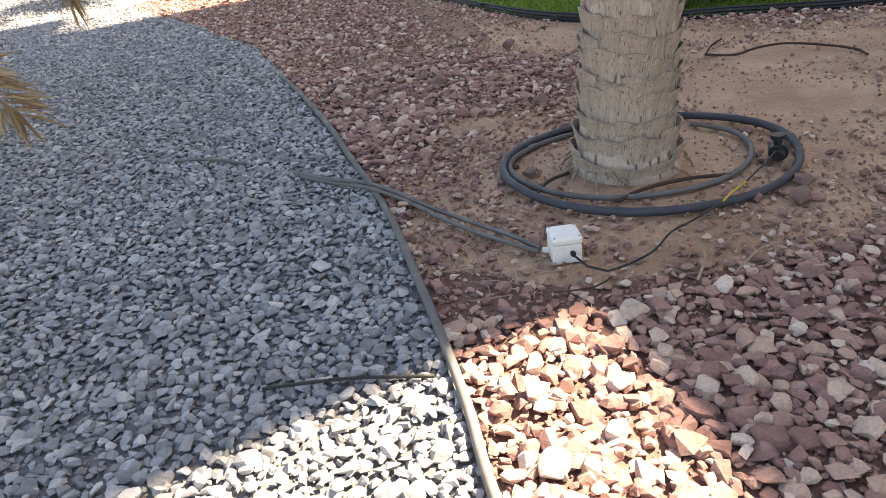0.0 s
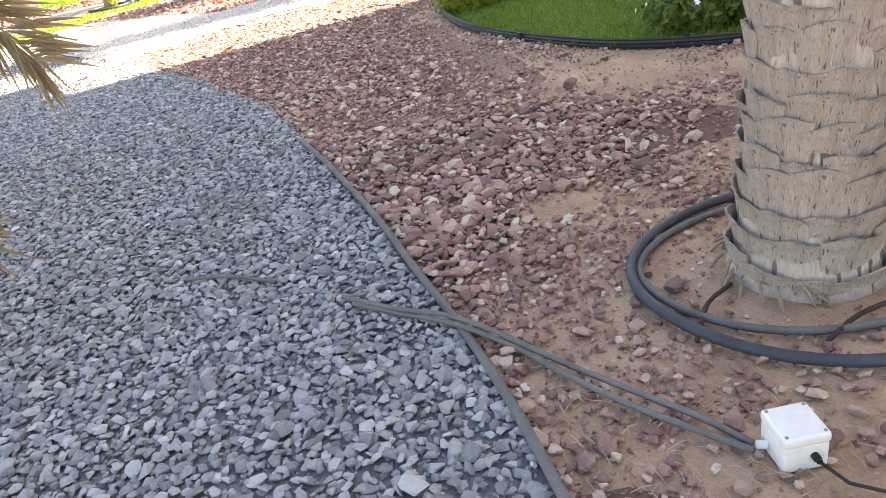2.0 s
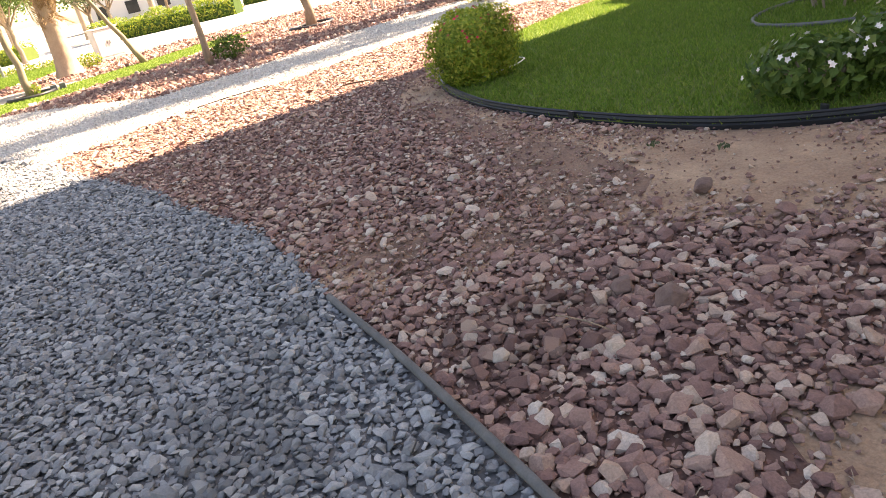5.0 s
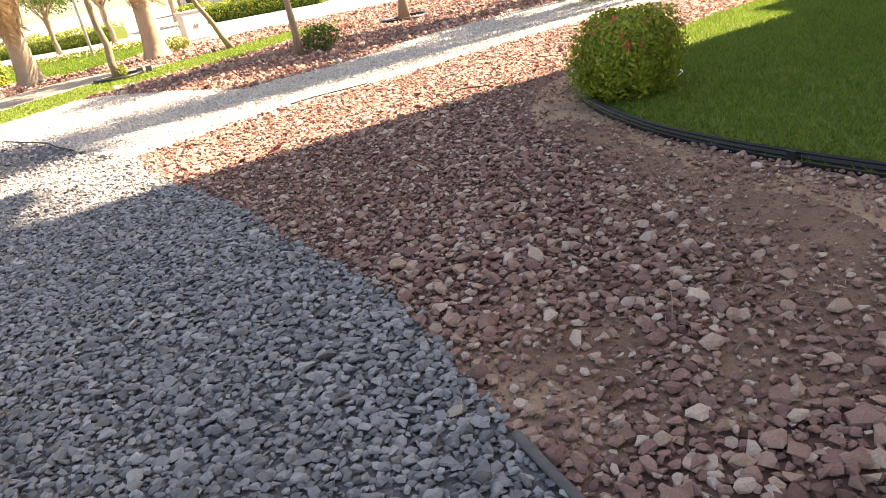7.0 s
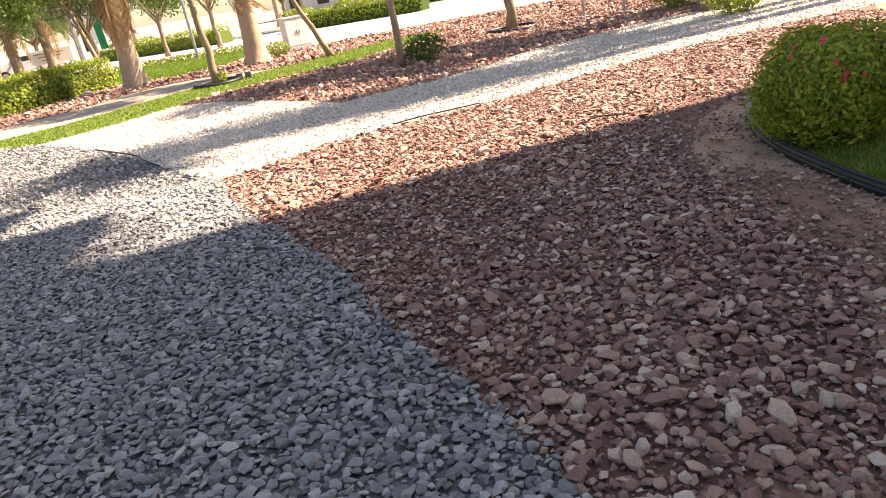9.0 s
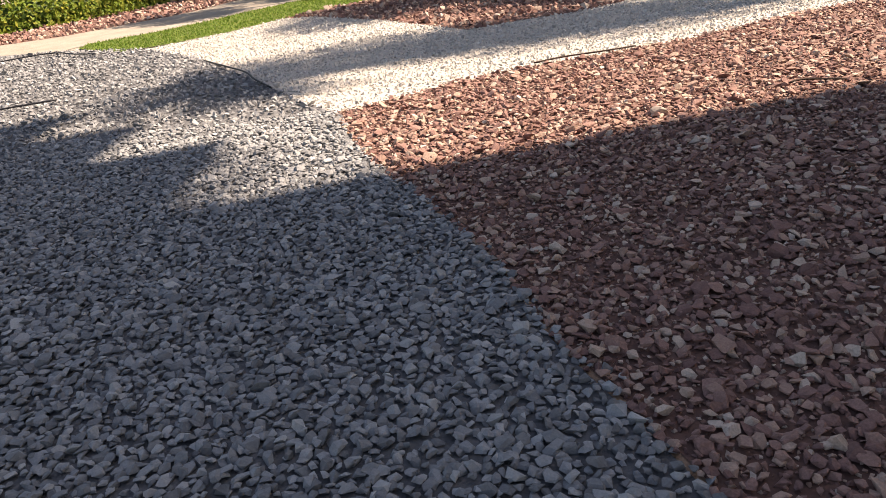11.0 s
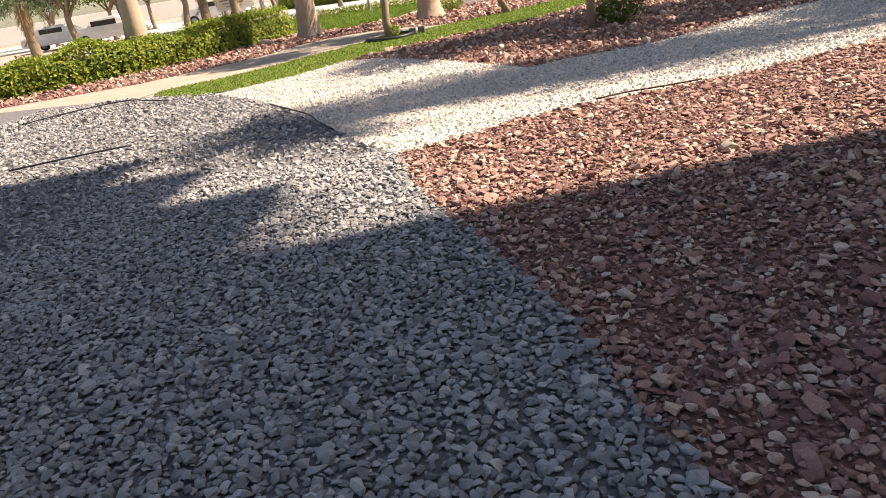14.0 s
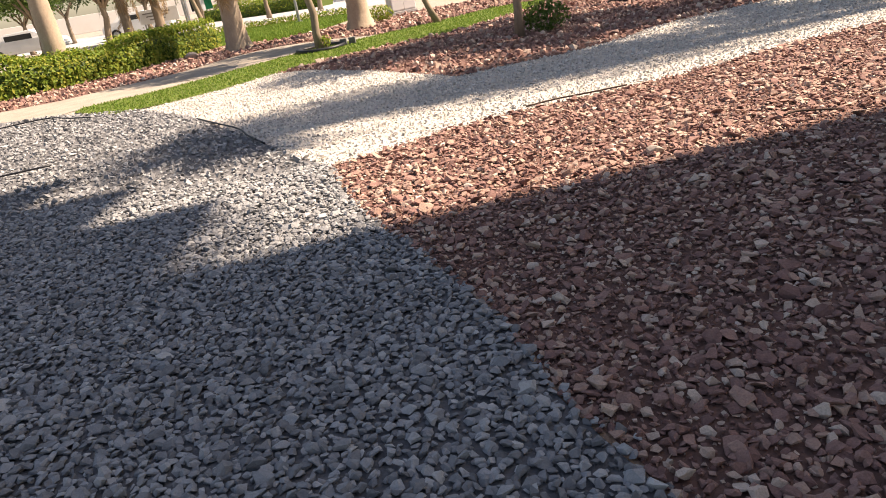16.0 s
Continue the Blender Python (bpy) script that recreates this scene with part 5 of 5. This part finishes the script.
def hedge(pts, width, height, mat, label, per_m=700, leaf=0.09):
    """A clipped hedge along a line: dense leaves over a twiggy core."""
    ob = empty("hedge", pose(pts[0][0], pts[0][1], 0))
    line = smooth_line(pts, 0.2) - np.array(pts[0])
    n = int(per_m * np.linalg.norm(np.diff(line, axis=0), axis=1).sum())
    i = rng.integers(0, len(line) - 1, n)
    c = line[i] + (line[i + 1] - line[i]) * rng.uniform(0, 1, (n, 1))
    t = line[i + 1] - line[i]
    t /= np.linalg.norm(t, axis=1, keepdims=True) + 1e-9
    s = np.stack([-t[:, 1], t[:, 0]], 1)
    wob = 1 + 0.14 * np.sin(c[:, 0] * 2.1) + 0.1 * np.sin(c[:, 0] * 5.3 + 1) + rng.normal(0, 0.07, n)
    side = rng.integers(0, 4, n)
    a = np.where(side == 0, -1.0, np.where(side == 1, 1.0, rng.uniform(-1, 1, n)))
    h = np.where(side < 2, rng.uniform(0.03, 1, n), 1.0) * height * wob
    o = a * width / 2 * rng.uniform(0.85, 1.03, n) * np.where(h > height * 0.85, 0.9, 1)
    p = np.stack([c[:, 0] + s[:, 0] * o, c[:, 1] + s[:, 1] * o, h], 1)
    nn = np.stack([s[:, 0] * np.where(side < 2, a, 0), s[:, 1] * np.where(side < 2, a, 0), np.where(side < 2, 0.3, 1.0)], 1) + rng.normal(0, 0.45, (n, 3))
    nn /= np.linalg.norm(nn, axis=1, keepdims=True)
    v, f = leaf_quads(p, nn, leaf, leaf * 0.6, 0.1)
    tri_mesh("foliage", v, f, mat, ob)
    V, F = [], []
    for k in range(0, len(line), 2):
        q = line[k]
        v2, f2 = tube([(q[0], q[1], -0.02), (q[0] + 0.05, q[1], height * 0.5), (q[0] - 0.05, q[1] + 0.1, height * 0.85)], [0.03, 0.02, 0.01], 5)
        oo = len(V)
        V += list(v2)
        F += [tuple(x + oo for x in w) for w in f2]
    tagged(link("stems", V, F, M["bark"], ob), kind="stuff")
    V, F = [], []
    tt = np.gradient(line, axis=0)
    ss = np.stack([-tt[:, 1], tt[:, 0]], 1)
    ss /= np.linalg.norm(ss, axis=1, keepdims=True)
    for k, q in enumerate(line):
        hh = height * (0.8 + 0.06 * math.sin(k * 0.9))
        for o, z in ((-0.4, 0.0), (-0.42, 0.6), (-0.33, 0.95), (0.0, 1.0), (0.33, 0.95), (0.42, 0.6), (0.4, 0.0)):
            V.append((q[0] + ss[k, 0] * o * width, q[1] + ss[k, 1] * o * width, z * hh))
    for k in range(len(line) - 1):
        for j in range(6):
            F.append((k * 7 + j, k * 7 + j + 1, k * 7 + j + 8, k * 7 + j + 7))
    F += [tuple(range(7)), tuple((len(line) - 1) * 7 + j for j in range(6, -1, -1))]
    link("inner_growth", V, F, M["leaf"], ob)
    return tagged(ob, label, "hedge")


hedge([(-15, 18.6), (-11.6, 20.6), (-9.7, 22.6), (-8.6, 24.8), (-8.0, 26.6)], 1.7, 0.78, M["leaf_yellow"], "clipped dense green hedge along the mulch bed", 1900, 0.11)
hedge([(-2.5, 47), (1.5, 44.5), (5.5, 42.5)], 1.6, 1.0, M["leaf_yellow"], "clipped sunlit hedge across the road", 500, 0.16)
hedge([(-16, 56), (-10, 51), (-6.5, 49)], 1.6, 0.9, M["leaf_yellow"], "low sunlit hedge beside the road", 400, 0.16)
hedge([(8, 56), (16, 50)], 1.6, 1.0, M["leaf_yellow"], "clipped sunlit hedge across the road", 300, 0.18)
# flower border behind the far lawn
for i in range(16):
    u = i / 15
    shrub("flower_plant", -10.2 + 6.6 * u, 35.6 - 2.2 * u ** 2 + 0.2 * math.sin(i * 2.0), (0.35, 0.3, 0.16), M["leaf_yellow"], "low bedding plant with pale flowers edging the lawn", 130, 0.11, 0, flowers=M["petal_white"], n_flowers=12, flower=0.1, stems=False)

# ---------------------------------------------------------------- street furniture and distance
def utility_cabinet(x, y):
    c = empty("utility_cabinet", pose(x, y, 0, 0, 0, 25))
    part("plinth", box_bm(0.95, 0.5, 0.12, (0, 0, 0.06), 0.01), M["concrete"], c)
    part("body", box_bm(0.9, 0.45, 0.95, (0, 0, 0.595), 0.02), M["white_paint"], c)
    part("roof", box_bm(0.98, 0.53, 0.06, (0, 0, 1.1), 0.02), M["white_paint"], c)
    for sx in (-1, 1):
        d = part("door", box_bm(0.42, 0.02, 0.85, (sx * 0.215, -0.235, 0.595), 0.006), M["white_paint"], c)
        part("handle", box_bm(0.03, 0.03, 0.12, (sx * 0.05, -0.255, 0.62), 0.006), M["steel"], d)
    return tagged(c, "pale grey metal utility cabinet on the roadside", "cabinet")


utility_cabinet(-1.3, 27.6)


def pole(x, y, h, r, label):
    p = empty("pole", pose(x, y, 0))
    v, f = tube([(0, 0, 0), (0, 0, h * 0.5), (0, 0, h)], r, 10)
    link("shaft", v, f, M["steel"], p)
    part("base_plate", box_bm(0.3, 0.3, 0.05, (0, 0, 0.025), 0.006), M["steel"], p)
    for sx in (-1, 1):
        for sy in (-1, 1):
            v, f = tube([(sx * 0.11, sy * 0.11, 0.05), (sx * 0.11, sy * 0.11, 0.09)], 0.014, 6)
            link("bolt", v, f, M["steel"], p)
    return tagged(p, label, "pole", "roadside poles")


pole(5.96, 18.68, 2.6, 0.035, "slim dark grey metal pole on a base plate")
pole(6.7, 18.0, 2.6, 0.035, "slim dark grey metal pole on a base plate")
for x, y in ((-5.8, 33.5), (-11.5, 37)):
    pole(x, y, 4.5, 0.06, "white street light pole beside the far lawn")


def sign_board(x, y):
    s = empty("sign_board", pose(x, y, 0, 0, 0, 15))
    for sx in (-0.8, 0.8):
        part("post", box_bm(0.08, 0.08, 1.5, (sx, 0, 0.75), 0.008), M["steel"], s)
    part("panel", box_bm(2.0, 0.05, 0.7, (0, -0.07, 1.15), 0.01), M["white_paint"], s)
    for k in range(3):
        part("bar", box_bm(1.4 - 0.3 * k, 0.008, 0.06, (-0.1, -0.101, 1.32 - 0.16 * k)), M["asphalt"], s)
    return tagged(s, "white sign board on two grey posts", "sign")


sign_board(-14.5, 42)


def flag(x, y):
    fl = empty("flag", pose(x, y, 0, 0, 0, 10))
    v, f = tube([(0, 0, 0), (0, 0, 3), (0, 0, 6.2)], 0.05, 10)
    link("pole", v, f, M["white_paint"], fl)

    def cloth(name, x0, x1, z0, z1, mat):
        V, F = [], []
        n, m = 10, 4
        for layer in (0, 1):
            for j in range(m + 1):
                for i in range(n + 1):
                    xx = x0 + (x1 - x0) * j / m
                    zz = z0 + (z1 - z0) * i / n
                    V.append((xx + 0.12 * (6 - zz) * 0.3, 0.06 * math.sin(xx * 6 + zz) + layer * 0.006, zz))
        q = (n + 1) * (m + 1)
        for j in range(m):
            for i in range(n):
                a = j * (n + 1) + i
                F.append((a, a + 1, a + n + 2, a + n + 1))
                F.append((a + q, a + n + 1 + q, a + n + 2 + q, a + 1 + q))
        link(name, V, F, mat, fl, smooth=True)

    cloth("red_stripe", 0.05, 1.25, 3.6, 4.6, M["flag_red"])
    cloth("black_stripe", 0.05, 0.45, 1.0, 3.6, M["black_plastic"])
    cloth("white_stripe", 0.45, 0.85, 1.0, 3.6, M["white_paint"])
    cloth("green_stripe", 0.85, 1.25, 1.0, 3.6, M["flag_green"])
    return tagged(fl, "red black white and green flag hanging from a white pole", "flag")


flag(-13.9, 45)


def parked_car(x, y, rz):
    car = empty("car", pose(x, y, 0, 0, 0, rz))
    prof2 = [(-2.2, 0.35), (-2.25, 0.7), (-2.1, 0.95), (-1.5, 1.0), (-0.9, 1.5), (0.6, 1.55), (1.4, 1.0), (2.1, 0.85), (2.25, 0.6), (2.2, 0.35)]
    bm = bmesh.new()
    ra = [bm.verts.new((a, -0.9 + 0.15 * (z > 1.1), z)) for a, z in prof2]
    rb = [bm.verts.new((a, 0.9 - 0.15 * (z > 1.1), z)) for a, z in prof2]
    bm.faces.new(ra)
    bm.faces.new(rb[::-1])
    for i in range(len(prof2)):
        j = (i + 1) % len(prof2)
        bm.faces.new((ra[i], rb[i], rb[j], ra[j]))
    bmesh.ops.bevel(bm, geom=list(bm.edges), offset=0.06, segments=2, affect="EDGES")
    part("body", bm, M["white_paint"], car, smooth=False)
    for sy in (-1, 1):
        part("side_window", box_bm(1.5, 0.03, 0.33, (-0.1, sy * 0.86, 1.2), 0.01), M["glass_dark"], car)
        for ax in (-1.4, 1.4):
            w = empty("wheel", pose(ax, sy * 0.82, 0.33))
            w.parent = car
            v, f = tube([(0, -0.11, 0), (0, -0.09, 0), (0, 0.09, 0), (0, 0.11, 0)], [0.27, 0.33, 0.33, 0.27], 18)
            link("tyre", v, f, M["black_plastic"], w)
            v, f = tube([(0, -0.125, 0), (0, 0.125, 0)], [0.19, 0.19], 14)
            link("rim", v, f, M["steel"], w)
    return tagged(car, "white car parked beyond the hedge", "car", "parked cars")


parked_car(-24, 46, 10)
parked_car(-30, 50, 12)
parked_car(-19.5, 52, 10)


def far_building(x0, y0, length, depth, h, rz, label):
    b = empty("building", pose(x0, y0, 0, 0, 0, rz))
    part("wall", box_bm(length, depth, h, (0, 0, h / 2)), M["wall"], b)
    part("roof", box_bm(length + 0.4, depth + 0.4, 0.4, (0, 0, h + 0.2), 0.05), M["wall"], b)
    for s in range(int(h // 3.2)):
        for k in range(int(length // 4)):
            w = part("window", box_bm(1.6, 0.12, 1.5, (-length / 2 + 2 + 4 * k, -depth / 2 - 0.03, 1.8 + 3.2 * s)), M["glass_dark"], b)
            part("sill", box_bm(1.8, 0.25, 0.1, (-length / 2 + 2 + 4 * k, -depth / 2 - 0.1, 1.0 + 3.2 * s)), M["wall"], w)
    return tagged(b, label, "building")


far_building(25, 95, 60, 14, 7, -24, "long low pale building beyond the road")
tagged(part("boundary_wall", box_bm(90, 0.4, 2.2, (0, 0, 1.1), 0.03, m=pose(-50, 98, 0, 0, 0, 25)), M["wall"]), "long pale plastered boundary wall beyond the parking", "wall")
